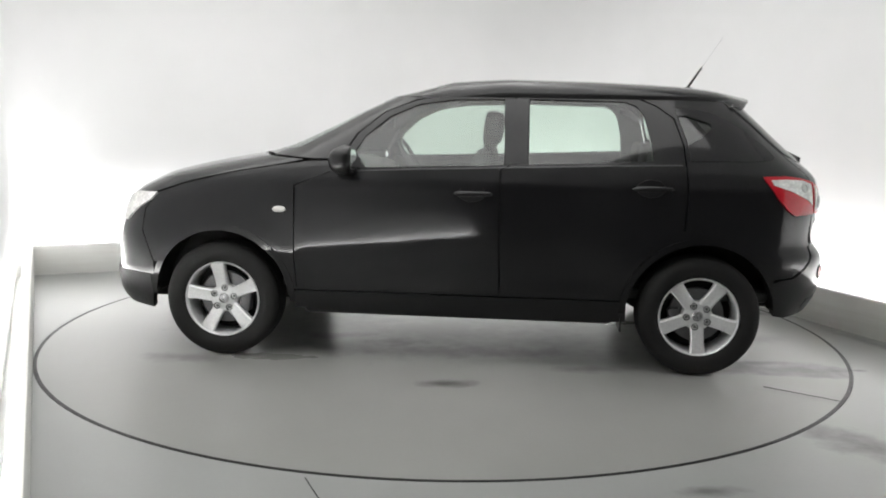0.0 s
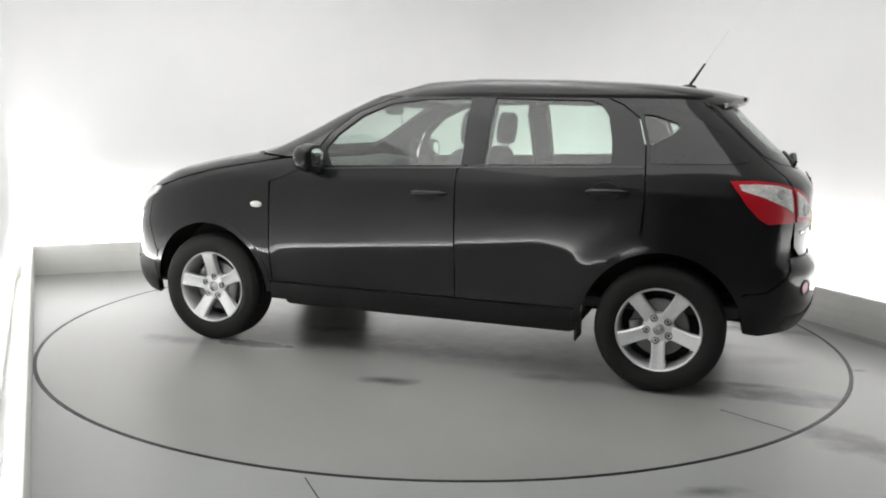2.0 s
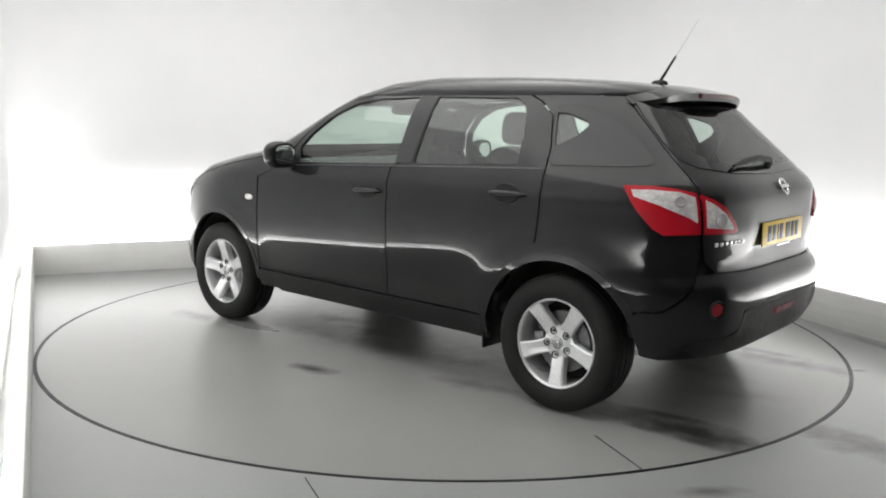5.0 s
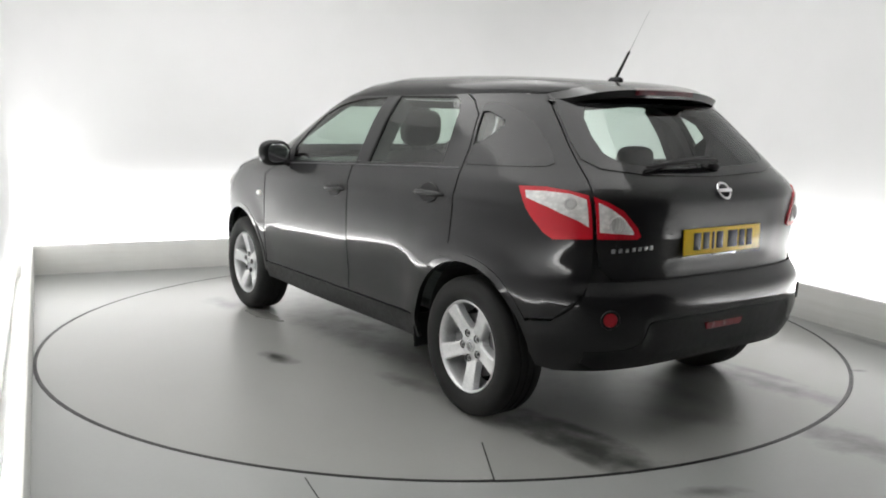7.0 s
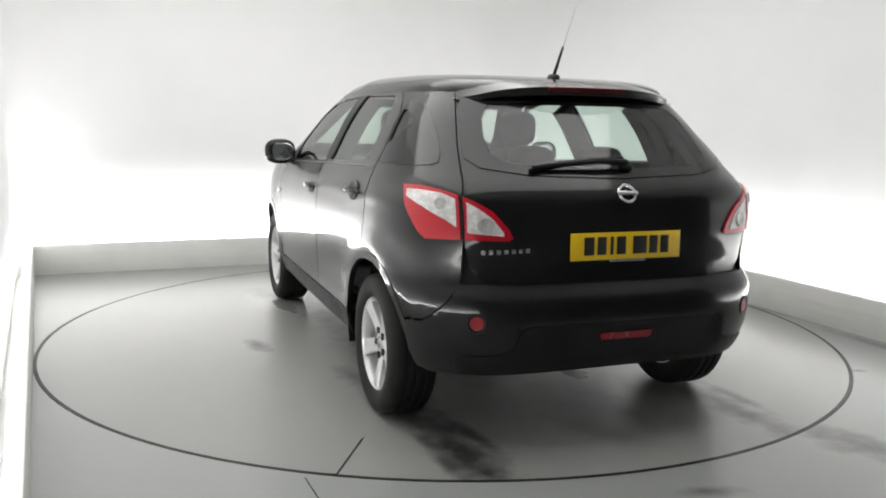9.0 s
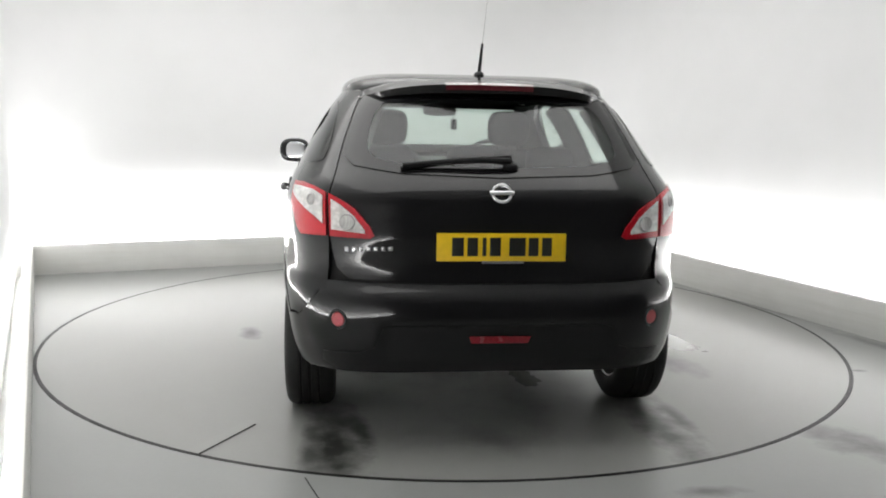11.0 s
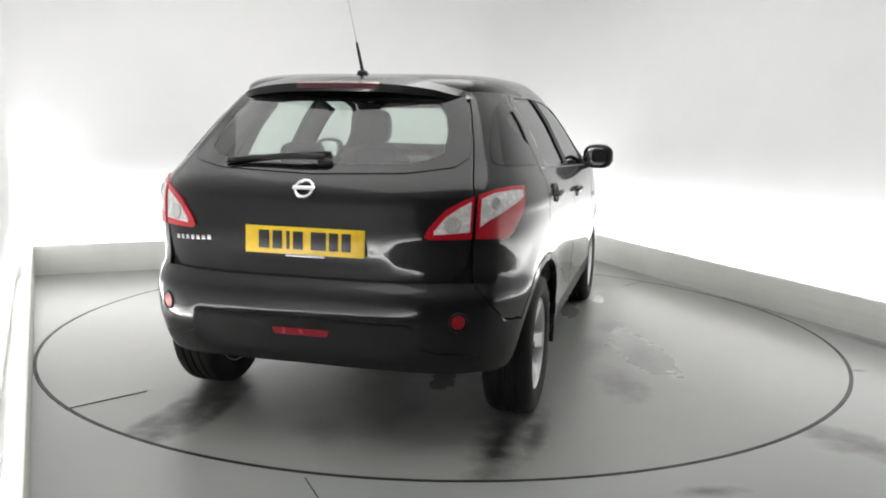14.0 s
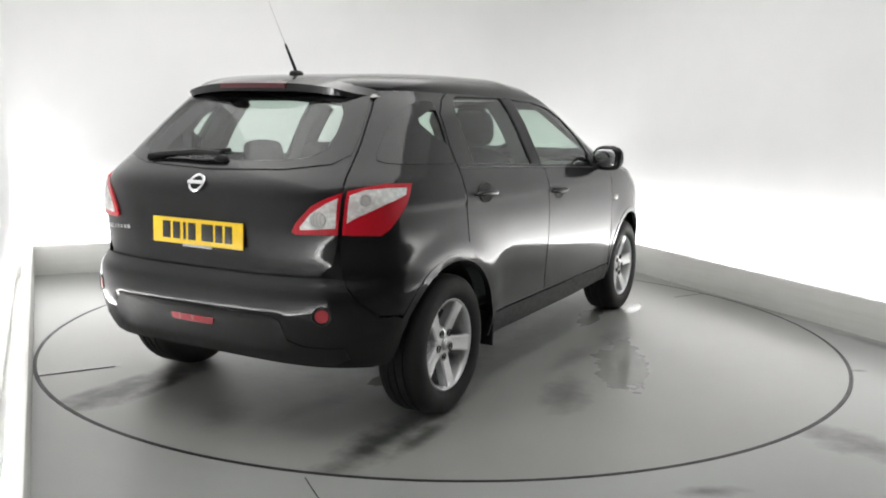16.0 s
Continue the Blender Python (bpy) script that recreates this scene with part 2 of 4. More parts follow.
def slab(bm, outline, m, depth, bevel=0.0):
    """A flat outline in local x, z, extruded by depth along local y."""
    vs = [bm.verts.new(m @ Vector((x, 0, z))) for x, z in outline]
    f = bm.faces.new(vs)
    back = bmesh.ops.extrude_face_region(bm, geom=[f])
    moved = [v for v in back["geom"] if isinstance(v, bmesh.types.BMVert)]
    off = m.to_3x3() @ Vector((0, depth, 0))
    bmesh.ops.translate(bm, verts=moved, vec=off)
    if bevel:
        es = [e for e in {e for v in vs for e in v.link_edges} if all(v in vs for v in e.verts)]
        bmesh.ops.bevel(bm, geom=es, offset=bevel, segments=2, affect="EDGES", profile=0.5)

# ---- the booth ----


def slab_wall(name, a0, b0, a1, b1, thick, z0, z1, material, label):
    """A straight wall between two plan points of the booth, thick towards its left."""
    d = Vector((a1 - a0, b1 - b0, 0))
    n = Vector((-d.y, d.x, 0)).normalized() * thick
    bm = bmesh.new()
    mid = Vector(((a0 + a1) / 2, (b0 + b1) / 2, (z0 + z1) / 2)) + n / 2
    box(bm, Matrix.Translation(mid) @ Matrix.Rotation(math.atan2(d.y, d.x), 4, "Z"), d.length, thick, z1 - z0, 0.006)
    ob = part(name, bm, material, None)
    ob.matrix_world = ROOM
    return tagged(ob, label, "wall", kind="structure")


def build_booth():
    # floor: one sheet with a round hole for the turntable
    n, r = 160, 2.452
    verts, faces = [], []
    for i in range(n):
        a = 2 * math.pi * i / n
        verts.append((r * math.cos(a), r * math.sin(a), 0))
    for rad in (2.6, 3.4, 5.0, 9.0, 14.0):
        for i in range(n):
            a = 2 * math.pi * i / n
            verts.append((rad * math.cos(a), rad * math.sin(a), 0))
    rows = len(verts) // n
    for k in range(rows - 1):
        for i in range(n):
            j = (i + 1) % n
            faces.append((k * n + i, k * n + j, (k + 1) * n + j, (k + 1) * n + i))
    base = len(verts)
    for i in range(n):
        a = 2 * math.pi * i / n
        verts.append((r * math.cos(a), r * math.sin(a), -0.06))
    for i in range(n):
        j = (i + 1) % n
        faces.append((i, base + i, base + j, j))
    tagged(link_mesh("floor", verts, faces, FLOOR, smooth=False), "worn grey painted concrete floor, slightly glossy", "floor", kind="structure")
    bm = bmesh.new()
    bmesh.ops.create_circle(bm, cap_ends=True, segments=96, radius=2.6, matrix=pose(0, 0, -0.055))
    tagged(part("turntable_pit", bm, DARK, None), "dark pit under the turntable", "pit", kind="structure")

    bm = bmesh.new()
    box(bm, pose(-0.46, -2.555, 0.0, 0, 0, -66), 0.26, 0.004, 0.003)
    tagged(part("floor_crack", bm, DARK, None), "thin dark crack in the floor paint", "crack", kind="structure")
    t = 0.06
    kerbs = (("kerb_back", (LEFT - t, BACK + t, RIGHT + t, BACK + t), -t, "low scuffed off-white kerb board behind the turntable"),
             ("kerb_right", (RIGHT, FRONT, RIGHT, BACK), -t, "low scuffed off-white kerb board beside the turntable"),
             ("kerb_left", (left_a(FRONT_LEFT), FRONT_LEFT, left_a(BACK), BACK), t, "low scuffed cream kerb board beside the turntable"))
    for name, (a0, b0, a1, b1), thick, words in kerbs:
        slab_wall(name, a0, b0, a1, b1, thick, -0.02, KERB_H, KERB, words)["category"] = "kerb"


def build_shell():
    bm = bmesh.new()
    b0, b1 = -1.4, 0.85
    box(bm, pose((left_a(b0) + left_a(b1)) / 2 - TROUGH_LEFT + 0.003, (b0 + b1) / 2, 0.328, 0, 0, 2.17), 0.006, b1 - b0, 0.006)
    ob = part("trim", bm, DARK, None)
    ob.matrix_world = ROOM
    tagged(ob, "thin dark edge strip along the white booth wall", "trim", kind="structure")
    L, R, B = LEFT - TROUGH_LEFT, RIGHT + TROUGH, BACK + TROUGH
    label = "smooth white photo booth wall washed with light"
    # one white sheet round three sides with wide rounded corners
    rad, wide, thick, zt = 0.45, 0.85, 0.06, 3.4
    L0 = left_a(FRONT_LEFT) - TROUGH_LEFT

    def profile(grow):
        pts = [(L0 - grow, FRONT_LEFT)]
        for i in range(25):
            a = math.pi - i * math.pi / 48
            pts.append((L + rad + (rad + grow) * math.cos(a), B - rad + (rad + grow) * math.sin(a)))
        for i in range(25):
            a = math.pi / 2 - i * math.pi / 48
            pts.append((R - wide + (wide + grow) * math.cos(a), B - wide + (wide + grow) * math.sin(a)))
        return pts + [(R + grow, FRONT)]

    inner, outer = profile(0), profile(thick)
    n = len(inner)
    verts = [(a, b, z) for ring in (inner, outer) for z in (-0.02, zt) for a, b in ring]
    faces = []
    for i in range(n - 1):
        faces.append((i, n + i, n + i + 1, i + 1))
        faces.append((2 * n + i, 2 * n + i + 1, 3 * n + i + 1, 3 * n + i))
        faces.append((n + i, 3 * n + i, 3 * n + i + 1, n + i + 1))
    for i in (0, n - 1):
        faces.append((i, 2 * n + i, 3 * n + i, n + i))
    ob = link_mesh("wall_booth", verts, faces, WALL)
    ob.matrix_world = ROOM
    tagged(ob, label, "wall", kind="structure")
    bm = bmesh.new()
    box(bm, pose(0, -2.5, 3.45), 11.2, 12.4, 0.1, 0.005)
    ob = part("ceiling", bm, CEIL, None)
    ob.matrix_world = ROOM
    tagged(ob, "white ceiling over the booth", "ceiling", kind="structure")
    for nm, c in (("wall_hall_near", (-5.5, -8.5, 5.5, -8.5, -0.15)), ("wall_hall_left", (-5.5, -8.5, -5.5, B + 0.6, 0.15)), ("wall_hall_right", (5.5, -8.5, 5.5, B + 0.6, -0.15)), ("wall_hall_far", (-5.5, B + 0.6, 5.5, B + 0.6, 0.15))):
        slab_wall(nm, c[0], c[1], c[2], c[3], c[4], -0.02, 3.4, HALL, "plain grey hall wall outside the booth")


def build_turntable():
    root = new("turntable")
    root.empty_display_size = 0.2
    tagged(root, "round grey painted turntable with dark tyre stains and painted shade under the car", "turntable")
    n, r = 160, 2.437
    verts, faces = [(0, 0, 0)], []
    for rad in (0.6, 1.2, 1.8, 2.2, r - 0.004):
        for i in range(n):
            a = 2 * math.pi * i / n
            verts.append((rad * math.cos(a), rad * math.sin(a), 0))
    for i in range(n):
        a = 2 * math.pi * i / n
        verts.append((r * math.cos(a), r * math.sin(a), -0.004))
    for i in range(n):
        a = 2 * math.pi * i / n
        verts.append((r * math.cos(a), r * math.sin(a), -0.03))
    for i in range(n):
        faces.append((0, 1 + i, 1 + (i + 1) % n))
    for k in range(6):
        for i in range(n):
            j = (i + 1) % n
            a, b = 1 + k * n, 1 + (k + 1) * n
            faces.append((a + i, b + i, b + j, a + j))
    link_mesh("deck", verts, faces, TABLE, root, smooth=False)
    verts, faces = [], []
    for rad, z in ((2.4300, 0.0002), (2.4310, 0.0005), (2.4490, 0.0004), (2.4495, -0.03)):
        for i in range(n):
            a = 2 * math.pi * i / n
            verts.append((rad * math.cos(a), rad * math.sin(a), z))
    for k in range(3):
        for i in range(n):
            j = (i + 1) % n
            faces.append((k * n + i, (k + 1) * n + i, (k + 1) * n + j, k * n + j))
    link_mesh("edge_seal", verts, faces, SEAL, root, "black rubber seal round the rim", smooth=False)
    # the joint between the two deck plates shows near the rim at both ends
    d = Vector((1.965, -1.405, 0)).normalized()
    ang = math.degrees(math.atan2(d.y, d.x))
    # one plate stands a little proud: a dark step towards one side, a worn slope towards the other
    m = pose(0, 0, 0, 0, 0, ang)
    bm = bmesh.new()
    box(bm, m @ pose(2.245, 0.001, 0.0015), 0.37, 0.005, 0.005)
    part("joint", bm, SEAL, root, "dark edge of the deck plate")
    bm = bmesh.new()
    ends = [[bm.verts.new(m @ Vector((r, y, z))) for y, z in ((0, 0.0005), (0, 0.0025 * h), (-0.07, 0.0005))] for r, h in ((2.02, 0.3), (2.12, 1.0), (2.43, 1.0))]
    for p, q in zip(ends, ends[1:]):
        for i in range(3):
            bm.faces.new((p[i], p[(i + 1) % 3], q[(i + 1) % 3], q[i]))
    bm.faces.new(ends[0])
    bm.faces.new(ends[-1][::-1])
    part("plate_edge", bm, TABLE, root)
    bm = bmesh.new()
    box(bm, pose(0, 0, 0, 0, 0, ang + 180) @ pose(2.275, 0, 0.0005), 0.31, 0.005, 0.003)
    part("joint", bm, SEAL, root)
    return root

# ---- the car: a body surface made of rounded plan rings, one for each height ----
# Car space: x towards the tail, -y the near side of the car's left, z up from the turntable.
from mathutils.geometry import delaunay_2d_cdt

XM = 0.1


def table(*rows):
    z = np.linspace(0.1, 1.6, 601)
    k = np.exp(-0.5 * (np.arange(-18, 19) * 0.0025 / 0.014) ** 2)
    k /= k.sum()
    zs, vs = zip(*rows)
    v = np.convolve(np.pad(np.interp(z, zs, vs), 18, "edge"), k, "valid")
    return lambda q: np.interp(q, z, v)


rear_x = table((.18, 1.72), (.245, 1.87), (.306, 1.97), (.40, 2.03), (.474, 2.06), (.56, 2.066), (.63, 2.062), (.66, 2.050), (.70, 2.006), (.764, 2.005), (.89, 2.018), (1.05, 2.012), (1.09, 1.985), (1.173, 1.885), (1.3, 1.75), (1.417, 1.63), (1.46, 1.585), (1.6, 1.45))
front_x = table((.18, -2.05), (.3, -2.14), (.43, -2.15), (.67, -2.12), (.81, -2.07), (.88, -2.03), (.936, -1.95), (1.026, -1.75), (1.09, -1.48), (1.148, -1.15), (1.2, -1.02), (1.3, -.805), (1.40, -.61), (1.445, -.51), (1.475, -.435), (1.6, -.2))
half_w = table((.18, .80), (.26, .845), (.36, .876), (.5, .891), (.60, .899), (.65, .901), (.75, .9005), (.86, .8985), (.95, .893), (1.02, .884), (1.09, .862), (1.12, .845), (1.2, .805), (1.336, .735), (1.42, .68), (1.46, .645), (1.6, .55))
front_n = table((.2, 8), (.8, 8), (1.0, 7.4), (1.15, 6.6), (1.5, 6.2))
front_m = table((.2, 2.8), (.8, 2.9), (1.0, 3.3), (1.15, 2.8), (1.5, 2.7))
REAR_N, REAR_M = 7.0, 4.1
TOP_Z = 1.475
WHEEL_X, WHEEL_Z, ARCH_R = 1.315, 0.325, 0.400


def ring_reference():
    """Arc length along the ring at a middle height against its angle: 0 at the tail's centre, pi at the nose's."""
    z = 0.8
    a, f, w = rear_x(z) - XM, XM - front_x(z), half_w(z)
    ph = []
    for s in np.linspace(0, 0.93, 400):
        ph.append(math.asin(s ** (REAR_M / 2)))
    for s in np.linspace(0.97, 0, 700):
        ph.append(math.acos(s ** (REAR_N / 2)))
    fn, fm = float(front_n(z)), float(front_m(z))
    for s in np.linspace(0, 0.97, 700):
        ph.append(math.pi - math.acos(s ** (fn / 2)))
    for s in np.linspace(0.93, 0, 400):
        ph.append(math.pi - math.asin(s ** (fm / 2)))
    ph = np.array(sorted(ph))
    x, y = ring_xy(ph, np.full(len(ph), z))
    u = np.concatenate([[0], np.cumsum(np.hypot(np.diff(x), np.diff(y)))])
    keep = np.concatenate([[True], np.diff(u) > 1e-9])
    return ph[keep], u[keep]


def ring_xy(ph, z):
    c, s = np.cos(ph), np.clip(np.sin(ph), 0, 1)
    back = ph <= math.pi / 2
    xb = XM + (rear_x(z) - XM) * np.clip(c, 0, 1) ** (2 / REAR_N)
    yb = half_w(z) * s ** (2 / REAR_M)
    xf = XM - (XM - front_x(z)) * np.clip(-c, 0, 1) ** (2 / front_n(z))
    yf = half_w(z) * s ** (2 / front_m(z))
    return np.where(back, xb, xf), np.where(back, yb, yf)


PH, UU = ring_reference()
UMAX = float(UU[-1])


def smooth_step(a, b, v):
    t = np.clip((v - a) / (b - a), 0, 1)
    return t * t * (3 - 2 * t)


def swell(x, y, z):
    """How far pressings stand proud of the plain ring surface."""
    off = np.zeros_like(x)
    side = smooth_step(0.55, 0.75, np.abs(y))
    for xc in (-WHEEL_X, WHEEL_X):
        r = np.hypot(x - xc, z - WHEEL_Z)
        off += 0.007 * side * smooth_step(0.56, 0.43, r)
    # the crease along the doors climbs towards the tail and dips before the rear arch
    climb = np.interp(x, (-0.9, -0.5, 0.22, 0.26, 0.70, 0.80, 0.90), (0.0, 0.01, 0.035, 0.055, 0.085, 0.06, 0.0))
    off += side * smooth_step(0.95, 0.85, z) * smooth_step(0.45, 0.55, z) * (half_w(z - climb) - half_w(z))
    mid = smooth_step(-1.0, -0.7, x) * smooth_step(1.1, 0.85, x) * side
    off += mid * 0.006 * smooth_step(0.455, 0.435, z)
    off += 0.006 * side * np.exp(-((z - 1.0) / 0.025) ** 2) * smooth_step(1.95, 1.6, x)
    tail = smooth_step(1.75, 1.9, x)
    rec = smooth_step(0.400, 0.290, np.abs(y)) * smooth_step(0.735, 0.800, z) * smooth_step(0.990, 0.900, z)
    off -= 0.005 * tail * rec
    off += 0.003 * tail * np.exp(-((z - 1.02) / 0.03) ** 2) * smooth_step(0.62, 0.4, np.abs(y))
    low = smooth_step(0.50, 0.44, np.abs(y)) * smooth_step(0.40, 0.43, z) * smooth_step(0.555, 0.53, z)
    off -= 0.018 * tail * low
    return off


def lift(U, z, out=0.0):
    """Points of the body at signed arc length U and height z."""
    U, z = np.asarray(U, float), np.asarray(z, float)

    def raw(U, z):
        a = np.abs(U)
        over = a > UMAX
        a2 = np.where(over, 2 * UMAX - a, a)
        sg = np.where(over, -np.sign(U), np.where(U < 0, -1.0, 1.0))
        x, y = ring_xy(np.interp(a2, UU, PH), z)
        return np.stack([x, y * sg, z], -1)

    p = raw(U, z)
    e = 0.004
    du = raw(U + e, z) - raw(U - e, z)
    dz = raw(U, z + e) - raw(U, z - e)
    n = np.cross(du, dz)
    n /= np.maximum(np.linalg.norm(n, axis=-1, keepdims=True), 1e-12)
    q = p + n * (swell(p[..., 0], p[..., 1], z) + out)[..., None]
    return q, n


def to_u(kind, v, z, side=-1):
    """Arc length of a point given by its x on the side (s) or its y on the tail (r) or the nose (f); sign from side."""
    if kind == "u":
        return v
    if kind == "s":
        if v >= XM:
            ph = math.acos(min(1, (v - XM) / (float(rear_x(z)) - XM)) ** (REAR_N / 2))
        else:
            ph = math.pi - math.acos(min(1, (XM - v) / (XM - float(front_x(z)))) ** (float(front_n(z)) / 2))
        return side * float(np.interp(ph, PH, UU))
    w = float(half_w(z))
    if kind == "r":
        ph = math.asin(min(1, abs(v) / w) ** (REAR_M / 2))
    else:
        ph = math.pi - math.asin(min(1, abs(v) / w) ** (float(front_m(z)) / 2))
    return (-1 if v < 0 else 1) * float(np.interp(ph, PH, UU))


def place_u(kind, v, z, side):
    return to_u("s", v, z, side) if kind == "s" else side * to_u(kind, v, z)


def trace(points, side=-1, step=0.03):
    """An outline of (kind, value, z) turned into fine (U, z) points, mirrored with side."""
    out = []
    n = len(points)
    for i in range(n):
        k0, v0, z0 = points[i]
        k1, v1, z1 = points[(i + 1) % n]
        if k0 == k1:
            m = max(1, int(math.hypot(v1 - v0, z1 - z0) / step))
            for j in range(m):
                f = j / m
                v, z = v0 + (v1 - v0) * f, z0 + (z1 - z0) * f
                out.append((place_u(k0, v, z, side), z))
        else:
            ua, ub = place_u(k0, v0, z0, side), place_u(k1, v1, z1, side)
            m = max(1, int(math.hypot(ub - ua, z1 - z0) / step))
            for j in range(m):
                f = j / m
                out.append((ua + (ub - ua) * f, z0 + (z1 - z0) * f))
    return out


def unwrap(pts):
    """For panels across the nose: the other side runs on past the nose's centre."""
    return [(u if u >= 0 else 2 * UMAX + u, z) for u, z in pts]


def inside_poly(px, pz, poly):
    res = np.zeros(len(px), bool)
    n = len(poly)
    for i in range(n):
        x0, z0 = poly[i]
        x1, z1 = poly[(i + 1) % n]
        if z0 == z1:
            continue
        cross = ((z0 > pz) != (z1 > pz)) & (px < (x1 - x0) * (pz - z0) / (z1 - z0) + x0)
        res ^= cross
    return res


def shrink(poly, d):
    """The outline drawn in by d all round."""
    area = sum(a[0] * b[1] - b[0] * a[1] for a, b in zip(poly, poly[1:] + poly[:1]))
    if area < 0:
        poly = poly[::-1]
    n, out = len(poly), []
    for i in range(n):
        p, q, r = Vector(poly[i - 1]), Vector(poly[i]), Vector(poly[(i + 1) % n])
        a, b = (q - p), (r - q)
        if a.length < 1e-7 or b.length < 1e-7:
            out.append(tuple(q))
            continue
        a.normalize(), b.normalize()
        na, nb = Vector((-a.y, a.x)), Vector((-b.y, b.x))
        m = na + nb
        m = m / max(0.35, m.dot(m) / 2) if m.length > 1e-6 else na
        out.append((q.x + m.x * d, q.y + m.y * d))
    return out


def panel(name, outline, material, parent, holes=(), gap=0.002, thick=0.018, out=0.0, step=0.035, label=""):
    """A sheet of the body surface inside an outline, with turned-in edges."""
    loops = [shrink(list(outline), gap)] + [shrink(list(h), -gap if gap else 0.0) for h in holes]
    pts, edges = [], []
    for lp in loops:
        b = len(pts)
        pts += lp
        edges += [(b + i, b + (i + 1) % len(lp)) for i in range(len(lp))]
    bx = np.array(loops[0])
    gu = np.arange(bx[:, 0].min(), bx[:, 0].max(), step)
    gz = np.arange(bx[:, 1].min(), bx[:, 1].max(), step)
    G = np.array([(u + (k % 2) * step / 2, z) for k, z in enumerate(gz) for u in gu])
    if len(G):
        ok = inside_poly(G[:, 0], G[:, 1], loops[0])
        for h in loops[1:]:
            ok &= ~inside_poly(G[:, 0], G[:, 1], h)
        G = G[ok]
        edge = np.array(pts)
        if len(G):
            d = np.min(np.hypot(G[:, None, 0] - edge[None, :, 0], G[:, None, 1] - edge[None, :, 1]), axis=1)
            G = G[d > step * 0.45]
    allp = [Vector(p) for p in pts] + [Vector(p) for p in G]
    v2, e2, f2, _, _, _ = delaunay_2d_cdt(allp, edges, [], 0, 1e-6)
    P = np.array([tuple(v) for v in v2])
    T = np.array([f for f in f2 if len(f) == 3])
    C = P[T].mean(1)
    ok = inside_poly(C[:, 0], C[:, 1], loops[0])
    for h in loops[1:]:
        ok &= ~inside_poly(C[:, 0], C[:, 1], h)
    T = T[ok]
    q, n = lift(P[:, 0], P[:, 1], out)
    e = P[T[:, 1]] - P[T[:, 0]]
    f = P[T[:, 2]] - P[T[:, 0]]
    flip = (e[:, 0] * f[:, 1] - e[:, 1] * f[:, 0]) < 0
    T[flip] = T[flip][:, ::-1]
    faces = [tuple(int(i) for i in t) for t in T]
    count = {}
    for t in faces:
        for i in range(3):
            count[(t[i], t[(i + 1) % 3])] = 1
    verts = [tuple(v) for v in q]
    rim = {}
    for a, b in count:
        if (b, a) in count:
            continue
        for k in (a, b):
            if k not in rim:
                rim[k] = (len(verts), len(verts) + 1)
                verts.append(tuple(q[k]))
                verts.append(tuple(q[k] - n[k] * thick))
        faces.append((rim[b][0], rim[a][0], rim[a][1], rim[b][1]))
    return link_mesh(name, verts, faces, material, parent, label)


def arch(xc, z0, r=ARCH_R, rev=False):
    """Points over a wheel, from tail side to nose side."""
    a0 = math.asin((z0 - WHEEL_Z) / r)
    pts = [("s", xc + r * math.cos(a0 + (math.pi - 2 * a0) * i / 20), WHEEL_Z + r * math.sin(a0 + (math.pi - 2 * a0) * i / 20)) for i in range(21)]
    return pts[::-1] if rev else pts


def on_body(kind, v, z, side=-1, out=0.0):
    """Place and outward direction on the body."""
    u = place_u(kind, v, z, side)
    q, n = lift(np.array([u]), np.array([z]), out)
    return Vector(q[0]), Vector(n[0])


def facing(p, n, up=(0, 0, 1)):
    """A pose at p whose local -y looks along n and whose z is as upright as can be."""
    y = -n.normalized()
    x = y.cross(Vector(up)).normalized()
    z = x.cross(y)
    return Matrix.Translation(p) @ Matrix((x, y, z)).transposed().to_4x4()


S = "s"
FRONT_WINDOW = [(S, -.56, 1.085), (S, .25, 1.115), (S, .238, 1.466), (S, -.038, 1.458), (S, -.231, 1.430), (S, -.385, 1.364), (S, -.51, 1.257), (S, -.57, 1.16)]
REAR_WINDOW = [(S, .385, 1.122), (S, 1.04, 1.150), (S, 1.025, 1.27), (S, .995, 1.385), (S, .955, 1.438), (S, .90, 1.461), (S, .38, 1.469)]
FRONT_DOOR = [(S, -.875, .405), (S, .245, .405), (S, .236, .67), (S, .230, 1.09), (S, .285, 1.115), (S, .300, 1.490), (S, .05, 1.490), (S, -.10, 1.480), (S, -.25, 1.454), (S, -.42, 1.384), (S, -.56, 1.265), (S, -.64, 1.13), (S, -.66, 1.07), (S, -.885, .98), (S, -.89, .60)]
REAR_DOOR = [(S, .247, .405), (S, .930, .405)] + arch(WHEEL_X, .45, .43, True)[:9] + [(S, 1.205, .80), (S, 1.216, .95), (S, 1.213, 1.05), (S, 1.198, 1.23), (S, 1.150, 1.375), (S, 1.06, 1.44), (S, .95, 1.486), (S, .305, 1.490), (S, .290, 1.115), (S, .234, 1.09), (S, .240, .67)]
QUARTER_HOLE = [(S, 1.222, 1.238), (S, 1.30, 1.280), (S, 1.352, 1.330), (S, 1.340, 1.352), (S, 1.22, 1.390), (S, 1.172, 1.390)]
QUARTER_PANE = [(S, 1.232, 1.150), (S, 1.60, 1.158), (S, 1.675, 1.164), (S, 1.694, 1.176), (S, 1.66, 1.215), (S, 1.60, 1.265), (S, 1.52, 1.325), (S, 1.43, 1.378), (S, 1.34, 1.412), (S, 1.25, 1.430), (S, 1.165, 1.432), (S, 1.160, 1.408), (S, 1.212, 1.26)]
